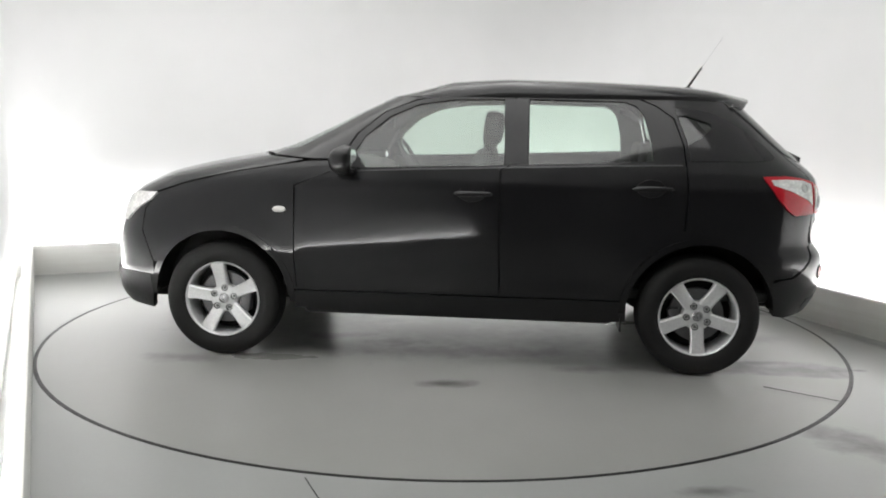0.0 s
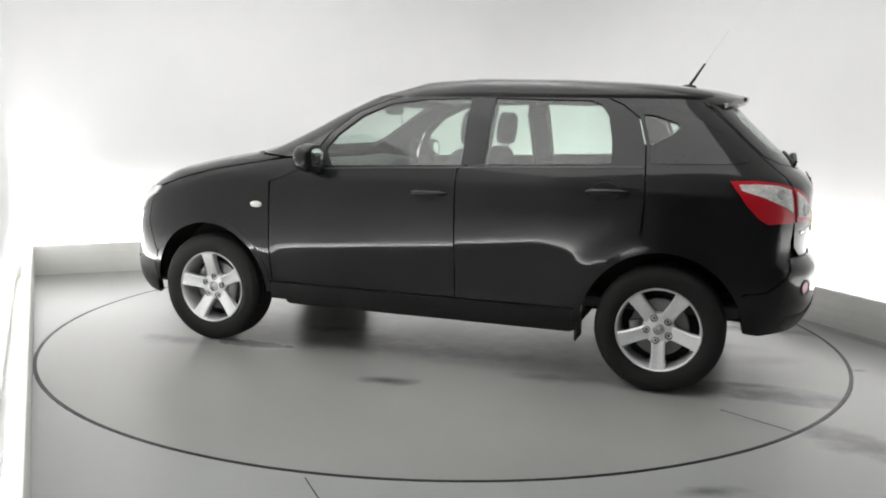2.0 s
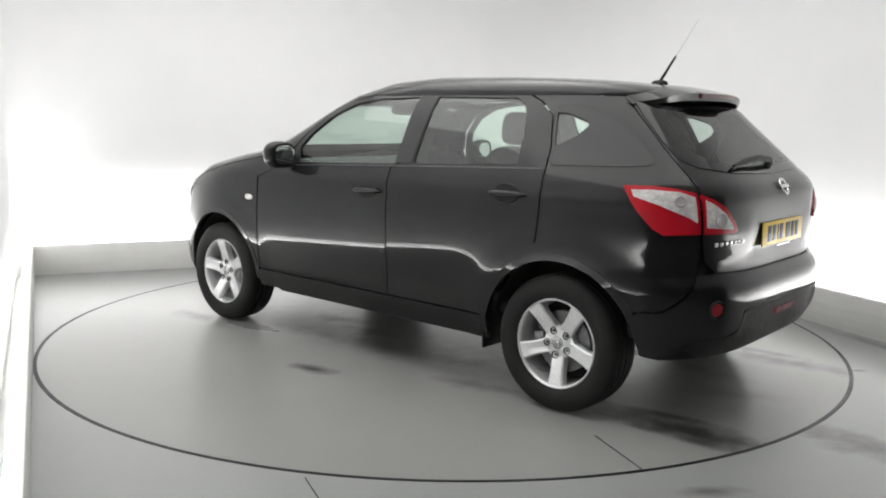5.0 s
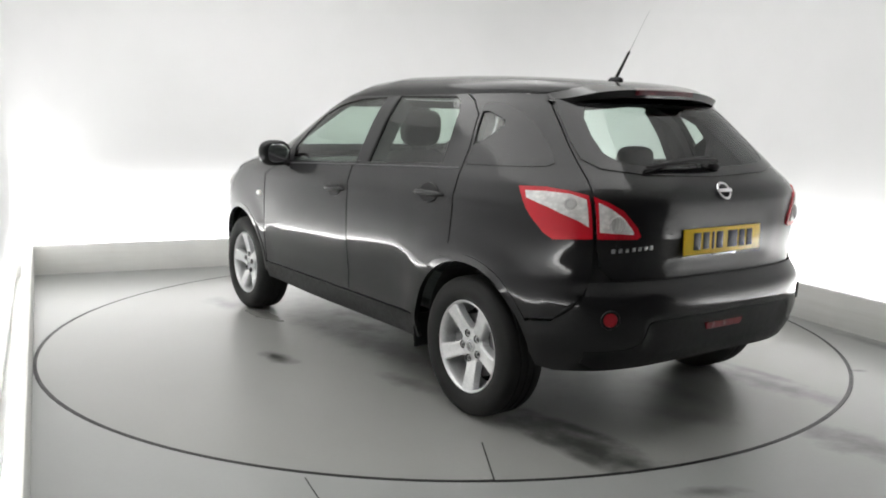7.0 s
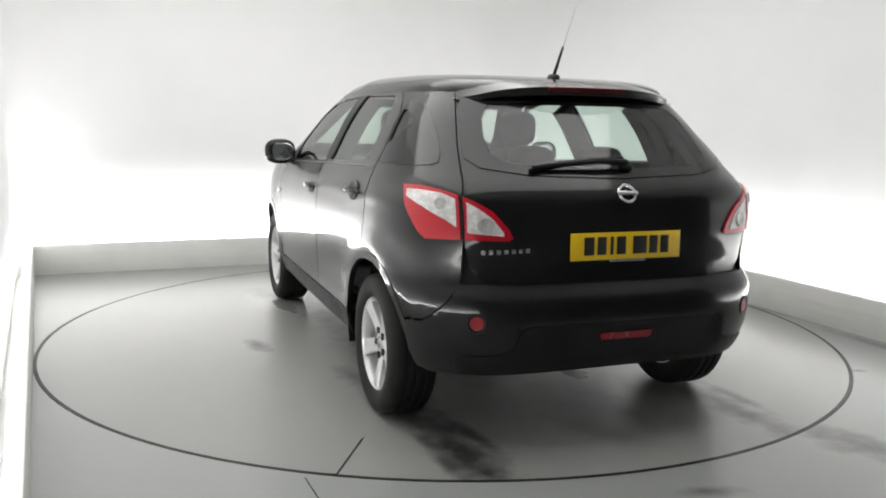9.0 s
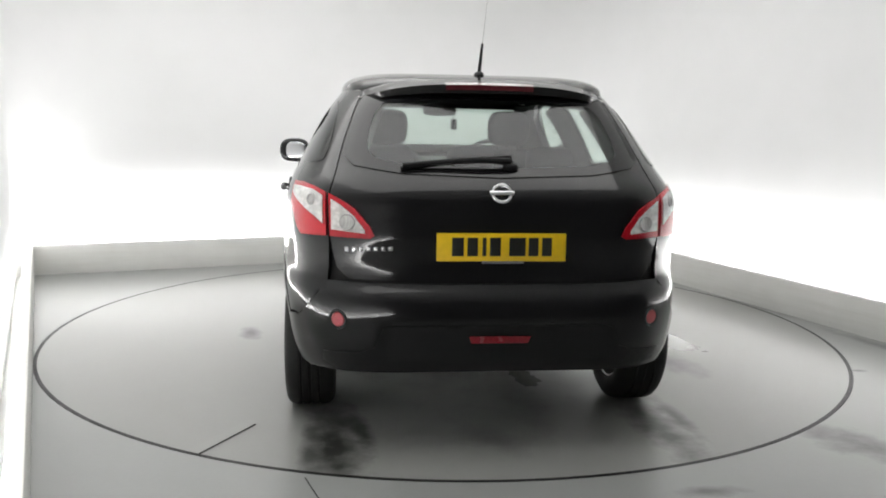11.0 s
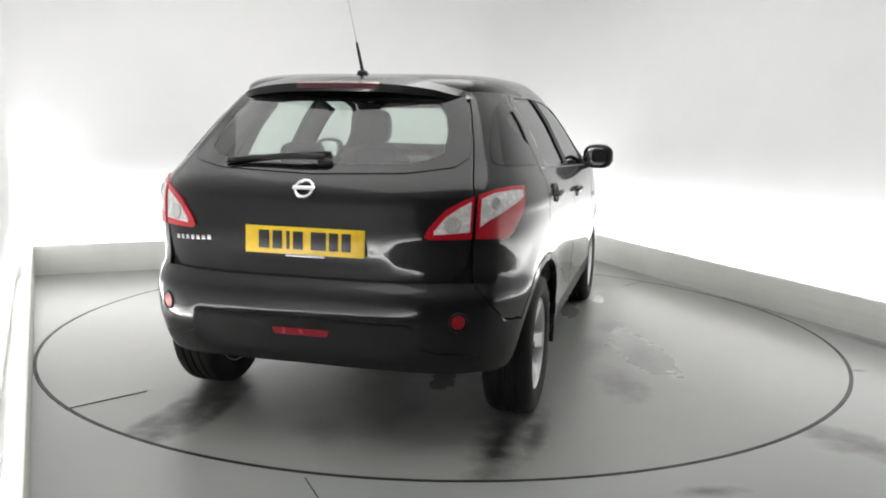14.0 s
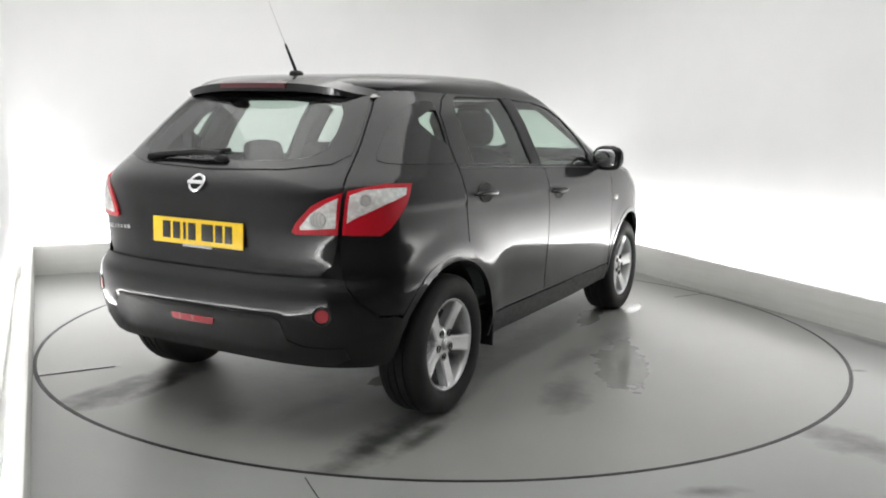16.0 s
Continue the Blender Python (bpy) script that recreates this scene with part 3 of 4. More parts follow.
LAMP_OUTER = [(S, 1.606, 1.080), (S, 1.73, 1.082), ("r", .735, 1.072), ("r", .688, 1.056), ("r", .684, .884), ("r", .75, .880), (S, 1.79, .876), (S, 1.752, .900), (S, 1.690, .965)]
LAMP_INNER = [("r", .676, 1.052), ("r", .63, 1.032), ("r", .575, 1.000), ("r", .515, .930), ("r", .497, .893), ("r", .515, .882), ("r", .672, .884)]
HATCH_LOW = [("r", .674, 1.06), ("r", .676, .88), ("r", .650, .76), ("r", .60, .712), ("r", .3, .706), ("r", 0, .705)]
HATCH_TOP = [("r", .674, 1.06), ("r", .655, 1.12), ("r", .620, 1.25), ("r", .575, 1.38), ("r", .535, 1.473)]
GLASS_CLEAR = [("r", -.49, 1.190), ("r", -.40, 1.172), ("r", 0, 1.156), ("r", .40, 1.172), ("r", .49, 1.190), ("r", .520, 1.220), ("r", .515, 1.29), ("r", .490, 1.365), ("r", .45, 1.412), ("r", .2, 1.432), ("r", -.2, 1.432), ("r", -.45, 1.412), ("r", -.490, 1.365), ("r", -.515, 1.29), ("r", -.520, 1.220)]
GLASS_PANE = [("r", -.58, 1.158), ("r", -.40, 1.133), ("r", 0, 1.120), ("r", .40, 1.133), ("r", .58, 1.158), ("r", .622, 1.195), ("r", .606, 1.27), ("r", .568, 1.38), ("r", .532, 1.448), ("r", -.532, 1.448), ("r", -.568, 1.38), ("r", -.606, 1.27), ("r", -.622, 1.195)]


def mirrored(half):
    """A half outline from one flank to the centre, completed by its mirror image."""
    return half + [(k, -v, z) for k, v, z in half[::-1]]


def sides(name, outline, material, parent, holes=(), **kw):
    obs = []
    for s in (-1, 1):
        obs.append(panel(name, trace(outline, s), material, parent, [trace(h, s) for h in holes], **kw))
    return obs


def roof_cap(parent):
    """The roof: shrinking rings that close the body over its top."""
    n, rings = 160, 16
    ph = np.concatenate([np.interp(np.linspace(0, UMAX, n // 2, endpoint=False), UU, PH)])
    z = np.full(len(ph), TOP_Z)
    x, y = ring_xy(ph, z)
    xe, ye = ring_xy(np.array([math.pi]), np.array([TOP_Z]))
    X = np.concatenate([x, xe, x[1:][::-1]])
    Y = np.concatenate([y, ye, -y[1:][::-1]])
    n = len(X)
    xc = 0.5
    verts, faces = [], []
    ss = [math.cos(math.pi / 2 * k / rings) ** 0.8 if k < rings else 0.0 for k in range(rings)]
    for s in ss:
        for i in range(n):
            px, py = xc + (X[i] - xc) * s, Y[i] * s
            verts.append((px, py, TOP_Z + crown(px, s)))
    verts.append((xc, 0, TOP_Z + crown(xc, 0)))
    for k in range(rings - 1):
        for i in range(n):
            j = (i + 1) % n
            faces.append((k * n + i, k * n + j, (k + 1) * n + j, (k + 1) * n + i))
    k = rings - 1
    for i in range(n):
        faces.append((k * n + i, k * n + (i + 1) % n, len(verts) - 1))
    return link_mesh("roof", verts, faces, PAINT, parent)


def roof_z(x, y):
    """Height of the roof over a plan point."""
    xc, w, a, f = 0.5, float(half_w(TOP_Z)), float(rear_x(TOP_Z)) - XM, XM - float(front_x(TOP_Z))
    n, m = float(front_n(TOP_Z)), float(front_m(TOP_Z))
    lo, hi = 0.02, 1.0
    for _ in range(24):
        s = (lo + hi) / 2
        px, py = xc + (x - xc) / s, abs(y) / s
        if px >= XM:
            out = (abs(px - XM) / a) ** REAR_N + (py / w) ** REAR_M > 1
        else:
            out = (abs(px - XM) / f) ** n + (py / w) ** m > 1
        lo, hi = (s, hi) if out else (lo, s)
    return TOP_Z + crown(x, hi)


def crown(x, s):
    """Rise of the roof over its edge, on the ring drawn in to the share s."""
    rise = np.interp(x, (-0.55, -0.26, -0.07, 0.25, 0.73, 1.2, 1.6), (0.012, 0.052, 0.094, 0.112, 0.106, 0.090, 0.075))
    return float(rise) * max(0.0, 1 - s ** 6) ** float(np.interp(x, (-0.35, 0.2), (0.85, 0.42)))


def smooth_end(q):
    return max(0.0, (q - 0.80) / 0.20) ** 2


def spoiler(parent):
    """A lip over the rear window that carries the roof line on and droops at its ends."""
    nx, ny = 10, 40
    bm = bmesh.new()
    top, low = [], []
    for j in range(ny + 1):
        y = -0.55 + 1.10 * j / ny
        q = abs(y) / 0.55
        x1 = 1.662 - 0.115 * q ** 2.2 - 0.10 * smooth_end(q)
        x0 = 1.36 - 0.04 * q
        rt, rl = [], []
        for i in range(nx + 1):
            x = x0 + (x1 - x0) * i / nx
            f = i / nx
            zt = (1 - f) * (roof_z(x0, y) - 0.006) + f * (1.500 - 0.060 * q ** 3.2) + 0.013 * math.sin(math.pi * f ** 0.8) * (1 - 0.4 * q)
            zt += (min(zt, roof_z(x, y) - 0.002 if x < 1.5 else 1.452) - zt) * smooth_end(q)
            rt.append(bm.verts.new((x, y, zt)))
            zl = zt - 0.010 - 0.026 * f * (1 - 0.6 * q ** 3)
            zl = min(zl, zl + (1.450 - zl) * smooth_end(q))
            rl.append(bm.verts.new((x - 0.012 * f, y * 0.992, zl)))
        top.append(rt)
        low.append(rl)
    for j in range(ny):
        for i in range(nx):
            bm.faces.new((top[j][i], top[j][i + 1], top[j + 1][i + 1], top[j + 1][i]))
            bm.faces.new((low[j][i], low[j + 1][i], low[j + 1][i + 1], low[j][i + 1]))
        bm.faces.new((top[j][nx], low[j][nx], low[j + 1][nx], top[j + 1][nx]))
        bm.faces.new((top[j][0], top[j + 1][0], low[j + 1][0], low[j][0]))
    for rows, k in ((top[0], 0), (top[-1], -1)):
        for i in range(nx):
            bm.faces.new((top[k][i], low[k][i], low[k][i + 1], top[k][i + 1]))
    sp = part("rear_spoiler", bm, PAINT, parent, angle=50)
    bm = bmesh.new()
    ny = 16
    rows = []
    for j in range(ny + 1):
        y = -0.19 + 0.38 * j / ny
        q = abs(y) / 0.565
        x1 = 1.666 - 0.115 * q ** 2.2
        zt = 1.502 - 0.066 * q ** 3.2
        rows.append([bm.verts.new((x1 - 0.030, y, zt + 0.006)), bm.verts.new((x1 + 0.002, y, zt - 0.004)), bm.verts.new((x1 + 0.001, y, zt - 0.026)), bm.verts.new((x1 - 0.03, y, zt - 0.028))])
    for a, b in zip(rows, rows[1:]):
        for k in range(3):
            bm.faces.new((a[k], a[k + 1], b[k + 1], b[k]))
    bm.faces.new(rows[0])
    bm.faces.new(rows[-1][::-1])
    part("high_brake_light", bm, DIM_RED, parent, "dark red high-level brake lamp strip")
    return sp


def wheel(parent, x, side, spin):
    """A road wheel: tyre, five-spoke alloy, nuts and brake disc. Its local -y looks outwards."""
    turn = Matrix.Identity(4) if side < 0 else pose(0, 0, 0, 0, 0, 180)
    hub = new("wheel")
    hub.parent = parent
    hub.matrix_local = Matrix.Translation((x, side * 0.770, WHEEL_Z)) @ turn
    bm = bmesh.new()
    half = [(.2145, -.078), (.2145, -.092), (.226, -.104), (.252, -.111), (.275, -.112), (.296, -.107), (.310, -.098), (.3185, -.088), (.3235, -.072), (.3250, -.055), (.3250, -.046), (.3180, -.044), (.3180, -.036), (.3250, -.034), (.3250, -.008), (.3180, -.006)]
    prof = half + [(r, -h) for r, h in half[::-1]]
    lathe(bm, prof, Matrix.Identity(4), 72)
    part("tyre", bm, TYRE, hub, "black rubber tyre")
    bm = bmesh.new()
    lathe(bm, [(.2160, -.080), (.2150, -.092), (.2105, -.096), (.2050, -.092), (.2000, -.080), (.1990, -.060), (.1960, .000), (.2000, .085), (.2160, .095)], Matrix.Identity(4), 72)
    rim = part("rim", bm, ALLOY, hub, "silver five-spoke alloy rim")
    for i in range(5):
        bm = bmesh.new()
        m = pose(0, 0, 0, 0, 72 * i + spin, 0)
        rows = []
        for r, wd, dy, th in ((.020, .028, -.060, .050), (.055, .034, -.064, .050), (.085, .0325, -.069, .048), (.12, .0320, -.076, .046), (.16, .0340, -.084, .044), (.188, .0375, -.089, .044), (.2050, .0420, -.0905, .040)):
            c = 0.006
            ring = [(-wd, dy + th), (-wd * 1.06, dy + c), (-wd + c, dy), (-wd * .2, dy + .0022), (wd * .2, dy + .0022), (wd - c, dy), (wd * 1.06, dy + c), (wd, dy + th)]
            rows.append([bm.verts.new(m @ Vector((px, py, r))) for px, py in ring])
        for a, b in zip(rows, rows[1:]):
            for k in range(7):
                bm.faces.new((a[k], a[k + 1], b[k + 1], b[k]))
        bm.faces.new(rows[-1])
        part("spoke", bm, ALLOY, rim, angle=28)
    bm = bmesh.new()
    lathe(bm, [(1e-4, -.066), (.040, -.066), (.066, -.064), (.078, -.058), (.082, -.045), (.082, .0)], Matrix.Identity(4), 40)
    part("hub", bm, ALLOY, rim)
    bm = bmesh.new()
    lathe(bm, [(1e-4, -.074), (.024, -.0735), (.029, -.070), (.030, -.064)], Matrix.Identity(4), 32)
    cap = part("centre_cap", bm, SATIN, rim, "satin silver centre cap")
    bm = bmesh.new()
    lathe(bm, [(.012, -.0742), (.0155, -.0752), (.019, -.0742)], Matrix.Identity(4), 28)
    box(bm, pose(0, -.0745, 0), .046, .002, .007, .001)
    part("badge", bm, ALLOY_DARK, rim)
    for i in range(5):
        bm = bmesh.new()
        m = pose(0, 0, 0, 0, 72 * i + spin + 14, 0) @ pose(0, -.004, .060)
        lathe(bm, [(.0185, -.0655), (.0170, -.0672), (.0150, -.066), (.0140, -.058), (1e-4, -.058)], m, 16)
        part("nut_recess", bm, DARK, rim)
        bm = bmesh.new()
        lathe(bm, [(1e-4, -.0655), (.006, -.065), (.0085, -.0625), (.0085, -.057)], m, 6)
        part("wheel_nut", bm, STEEL, rim)
    bm = bmesh.new()
    lathe(bm, [(.06, -.020), (.145, -.020), (.148, -.016), (.148, .006), (.06, .006)], Matrix.Identity(4), 48)
    part("brake_disc", bm, STEEL, hub)
    bm = bmesh.new()
    box(bm, pose(0, 0, 0, 0, 100 if x < 0 else -100, 0) @ pose(0, -.012, .118), .11, .075, .062, .012)
    part("brake_caliper", bm, STEEL, hub)
    bm = bmesh.new()
    lathe(bm, [(1e-4, .045), (.150, .045), (.194, .050)], Matrix.Identity(4), 40)
    lathe(bm, [(.07, .080), (.214, .092)], Matrix.Identity(4), 40)
    part("dust_shield", bm, DARK, hub)
    return hub


def door_handle(parent, x0, x1, z, side):
    p0, n0 = on_body(S, x0, z, side)
    p1, n1 = on_body(S, x1, z + 0.004, side)
    mid, n = on_body(S, (x0 + x1) / 2, z, side)
    m = facing(mid, n)
    L = (p1 - p0).length
    # the cup behind the grip
    bm = bmesh.new()
    lathe(bm, [(1e-4, -.0015), (.8, -.0015), (1.0, -.0035), (1.04, .004)], m @ pose(-side * L * 0.04 * -1, 0, .004) @ Matrix.Diagonal((.074, 1, .046, 1)), 32)
    part("handle_cup", bm, PLASTIC, parent, "black recessed handle cup")
    bm = bmesh.new()
    rows = []
    for i in range(15):
        f = i / 14 - 0.5
        h = .0105 * (1 - abs(2 * f) ** 5) ** .5 + 0.003
        bow = .030 * (1 - (2 * f) ** 2) ** .5 + .004
        ring = [m @ Vector((f * L, -bow + .009 * math.cos(a), h * math.sin(a))) for a in [k * math.pi / 5 for k in range(10)]]
        rows.append([bm.verts.new(v) for v in ring])
    for a, b in zip(rows, rows[1:]):
        for k in range(10):
            bm.faces.new((a[k], a[(k + 1) % 10], b[(k + 1) % 10], b[k]))
    bm.faces.new(rows[0])
    bm.faces.new(rows[-1][::-1])
    part("door_handle", bm, PAINT, parent, "black body-coloured door handle")


def ellipsoid(bm, m, rx, ry, rz, power=2.0, n=20, k=14):
    """A rounded block: a ball whose corners grow squarer with power."""
    def p(v):
        return math.copysign(abs(v) ** (2 / power), v)
    rows = []
    for j in range(k + 1):
        b = -math.pi / 2 + math.pi * j / k
        rows.append([bm.verts.new(m @ Vector((rx * p(math.cos(b)) * p(math.cos(2 * math.pi * i / n)), ry * p(math.cos(b)) * p(math.sin(2 * math.pi * i / n)), rz * p(math.sin(b))))) for i in range(n)])
    for a, b in zip(rows, rows[1:]):
        for i in range(n):
            bm.faces.new((a[i], a[(i + 1) % n], b[(i + 1) % n], b[i]))
    bmesh.ops.remove_doubles(bm, verts=bm.verts, dist=1e-5)


def door_mirror(parent, side):
    c = Vector((-.600, side * .955, 1.126))
    bm = bmesh.new()
    ellipsoid(bm, pose(*c, 0, 0, side * 8), .075, .100, .080, 2.7)
    # the housing tapers towards the nose
    for v in bm.verts:
        f = (v.co.x - c.x) / .075
        k = 1 - 0.22 * max(0, -f)
        v.co.y = c.y + (v.co.y - c.y) * k
        v.co.z = c.z + (v.co.z - c.z) * k
        if f > 0.62:
            v.co.x = c.x + .075 * .62
    mir = part("door_mirror", bm, PAINT, parent, "black door mirror", angle=50)
    bm = bmesh.new()
    ellipsoid(bm, Matrix.Translation(c + Vector((.047, 0, 0))) @ pose(0, 0, 0, 0, 0, side * 4), .004, .078, .056, 2.8)
    part("mirror_glass", bm, MIRROR, mir, "mirror glass")
    bm = bmesh.new()
    p, n = on_body(S, -.57, 1.065, side)
    pts = [p - n * .02, p + n * .03 + Vector((0, 0, .004)), Vector((c.x, side * .91, 1.070)), Vector((c.x, side * .955, 1.085))]
    tube(bm, pts, .028, 10, .020)
    part("mirror_foot", bm, PLASTIC, mir)
    bm = bmesh.new()
    q0, _ = on_body(S, -.64, 1.075, side, .006)
    q1, _ = on_body(S, -.50, 1.085, side, .006)
    q2, _ = on_body(S, -.565, 1.175, side, .006)
    vs = [bm.verts.new(v) for v in (q0, q1, q2)]
    bm.faces.new(vs)
    part("mirror_sail", bm, PLASTIC, mir)


def seat(parent, x, y, rear=False):
    ob = new("rear_seat" if rear else "front_seat")
    ob.parent = parent
    lean = 14 if not rear else 18
    wd = .25 if not rear else .62
    bm = bmesh.new()
    ellipsoid(bm, pose(x - .30, y, .60), .29, wd, .085, 3.6)
    part("cushion", bm, CLOTH, ob)
    bm = bmesh.new()
    top = 1.19 if not rear else 1.09
    h = (top - .58) / 2
    ellipsoid(bm, pose(x - .03, y, .58 + h, 0, lean, 0), .075, wd, h, 3.4)
    part("backrest", bm, CLOTH, ob)
    for dy in ([0] if not rear else [-.40, 0, .40]):
        bm = bmesh.new()
        hz = 1.30 if not rear else 1.15
        ellipsoid(bm, pose(x + (.075 if not rear else .10), y + dy, hz, 0, 6, 0), .050, .128 if not rear else .12, .105 if not rear else .075, 3.4)
        head = part("headrest", bm, CLOTH, ob)
        bm = bmesh.new()
        for k in (-.06, .06):
            tube(bm, [(x + .06, y + dy + k, hz - .18), (x + .07, y + dy + k, hz - .05)], .006, 8)
        part("headrest_post", bm, STEEL, head)
    return ob


def cabin(car):
    bm = bmesh.new()
    box(bm, pose(0.35, 0, .42), 2.7, 1.50, .06, .02)
    part("cabin_floor", bm, TRIM, car)
    # dashboard: a rounded shelf under the windscreen
    bm = bmesh.new()
    rows = []
    for j in range(21):
        y = -.76 + 1.52 * j / 20
        q = (y / .76) ** 2
        hood = .035 * math.exp(-((y - .37) / .16) ** 2)
        pr = [(-1.08 + .2 * q, 1.075), (-.90 + .1 * q, 1.085), (-.72, 1.075 + hood), (-.60, 1.045 + hood), (-.55, .99 + hood * .5), (-.57, .86), (-.66, .70), (-.75, .45)]
        rows.append([bm.verts.new((a, y, b)) for a, b in pr])
    for a, b in zip(rows, rows[1:]):
        for k in range(7):
            bm.faces.new((a[k], a[k + 1], b[k + 1], b[k]))
    part("dashboard", bm, TRIM, car, "dark plastic dashboard")
    bm = bmesh.new()
    m = pose(-.40, .37, 1.045, 0, 62, 0)
    n, k = 40, 10
    R = [[bm.verts.new(m @ Vector(((.185 + .014 * math.cos(2 * math.pi * b / k)) * math.cos(2 * math.pi * a / n), (.185 + .014 * math.cos(2 * math.pi * b / k)) * math.sin(2 * math.pi * a / n), .014 * math.sin(2 * math.pi * b / k)))) for b in range(k)] for a in range(n)]
    for a in range(n):
        for b in range(k):
            bm.faces.new((R[a][b], R[(a + 1) % n][b], R[(a + 1) % n][(b + 1) % k], R[a][(b + 1) % k]))
    wheel_ob = part("steering_wheel", bm, TRIM, car)
    bm = bmesh.new()
    ellipsoid(bm, m @ pose(0, 0, -.012), .075, .085, .028, 2.8)
    box(bm, m @ pose(0, 0, -.008), .03, .36, .012, .004)
    box(bm, m @ pose(.09, 0, -.008), .17, .04, .012, .004)
    part("steering_hub", bm, TRIM, wheel_ob)
    seat(car, .09, -.37)
    seat(car, .09, .37)
    seat(car, 1.02, 0, True)
    bm = bmesh.new()
    box(bm, pose(1.46, 0, 1.055), .62, 1.26, .02, .006)
    part("parcel_shelf", bm, TRIM, car)
    bm = bmesh.new()
    ellipsoid(bm, pose(-.50, .02, 1.405, 0, 0, -6), .018, .115, .032, 3)
    part("rear_view_mirror", bm, TRIM, car)
    bm = bmesh.new()
    tube(bm, [(-.52, .02, 1.41), (-.575, .02, 1.425)], .010, 8)
    part("mirror_stalk", bm, TRIM, car)
    bm = bmesh.new()
    tube(bm, [(-.49, .115, 1.385), (-.488, .116, 1.355)], .002, 6)
    box(bm, pose(-.487, .117, 1.318, 0, 0, 20), .008, .045, .072, .003)
    part("air_freshener", bm, TRIM, car, "dark air freshener hanging from the mirror")
    # headlining under the roof
    bm = bmesh.new()
    rows = []
    for i in range(17):
        x = -.30 + 1.80 * i / 16
        rows.append([bm.verts.new((x, y, roof_z(x, y) - .035)) for y in (-.56, -.48, -.36, -.18, 0, .18, .36, .48, .56)])
    for a, b in zip(rows, rows[1:]):
        for k in range(8):
            bm.faces.new((a[k], a[k + 1], b[k + 1], b[k]))
    part("headlining", bm, LINING, car)


def underbody(car):
    bm = bmesh.new()
    box(bm, pose(0.0, 0, .29), 1.75, 1.52, .10, .03)
    box(bm, pose(1.76, 0, .42), .36, 1.30, .14, .04)
    box(bm, pose(-1.80, 0, .33), .34, 1.10, .14, .04)
    box(bm, pose(1.315, 0, .42), .9, .95, .20, .04)
    box(bm, pose(-1.315, 0, .42), .9, .95, .20, .04)
    part("underbody", bm, DARK, car)
    bm = bmesh.new()
    tube(bm, [(-.6, .1, .22), (.6, .12, .215), (1.0, .3, .28), (1.45, .42, .40), (1.62, .45, .44)], .024, 12)
    ellipsoid(bm, pose(1.62, .30, .44), .14, .22, .06, 3)
    part("exhaust", bm, STEEL, car, "dull steel exhaust pipe and silencer")
    bm = bmesh.new()
    for s in (-1, 1):
        tube(bm, [(WHEEL_X, s * .30, .30), (WHEEL_X, s * .70, .32)], .035, 10)
        tube(bm, [(-WHEEL_X, s * .30, .30), (-WHEEL_X, s * .70, .32)], .035, 10)
    tube(bm, [(WHEEL_X, -.35, .31), (WHEEL_X, .35, .31)], .04, 10)
    part("suspension", bm, DARK, car)
    for s in (-1, 1):
        for xc in (-WHEEL_X, WHEEL_X):
            bm = bmesh.new()
            rows = []
            for i in range(25):
                a = math.radians(2 + 176 * i / 24)
                rows.append([bm.verts.new((xc + r * math.cos(a), s * y, WHEEL_Z + r * math.sin(a))) for r, y in ((.412, .80), (.418, .76), (.418, .58), (.30, .54), (.05, .53))])
            for a, b in zip(rows, rows[1:]):
                for k in range(4):
                    bm.faces.new((a[k], a[k + 1], b[k + 1], b[k]))
            part("wheel_arch_liner", bm, LINER, car)
        bm = bmesh.new()
        slab(bm, [(-.09, 0), (.09, 0), (.085, -.17), (-.075, -.17)], pose(.905, s * .80, .40, 0, 0, 90), .008)
        part("mud_flap", bm, PLASTIC, car)


def linings(car):
    """Thick trim inside the door posts and the rear corners."""
    post = [(S, .255, 1.04), (S, .375, 1.04), (S, .372, 1.473), (S, .245, 1.456)]
    sides("post_lining", post, TRIM, car, gap=0, out=-.020, thick=.075, step=.06)
    post = [(S, 1.050, 1.04), (S, 1.205, 1.04), (S, 1.190, 1.25), (S, 1.150, 1.380), (S, 1.06, 1.440), (S, 1.00, 1.455), (S, 1.030, 1.30)]
    sides("post_lining", post, TRIM, car, gap=0, out=-.020, thick=.050, step=.06)
    corner = [(S, 1.37, 1.04), ("r", .58, 1.04), ("r", .575, 1.15), ("r", .545, 1.28), ("r", .500, 1.40), ("r", .480, 1.456), (S, 1.30, 1.456), (S, 1.40, 1.40), (S, 1.42, 1.30), (S, 1.34, 1.20)]
    sides("corner_lining", corner, TRIM, car, gap=0, out=-.030, thick=.06, step=.05)


def wiper(car):
    bm = bmesh.new()
    p0, n0 = on_body("r", .05, 1.165, 1, .030)
    p1, n1 = on_body("r", -.385, 1.150, 1, .022)
    p2, n2 = on_body("r", -.10, 1.185, 1, .028)
    tube(bm, [p0, p0.lerp(p1, .3) + Vector((.004, 0, .012)), p1.lerp(p0, .25) + Vector((0, 0, .006)), p1], .014, 8, .008)
    w = part("rear_wiper", bm, PLASTIC, car, "black rear wiper arm and blade")
    bm = bmesh.new()
    ellipsoid(bm, facing(*on_body("r", .05, 1.158, 1, .010)), .034, .018, .018, 2.4)
    part("wiper_hub", bm, PLASTIC, w)
    bm = bmesh.new()
    a, _ = on_body("r", .06, 1.196, 1, .010)
    b, _ = on_body("r", -.20, 1.180, 1, .010)
    c, _ = on_body("r", -.395, 1.146, 1, .010)
    tube(bm, [a, b, c], .009, 6)
    part("wiper_blade", bm, PLASTIC, w)


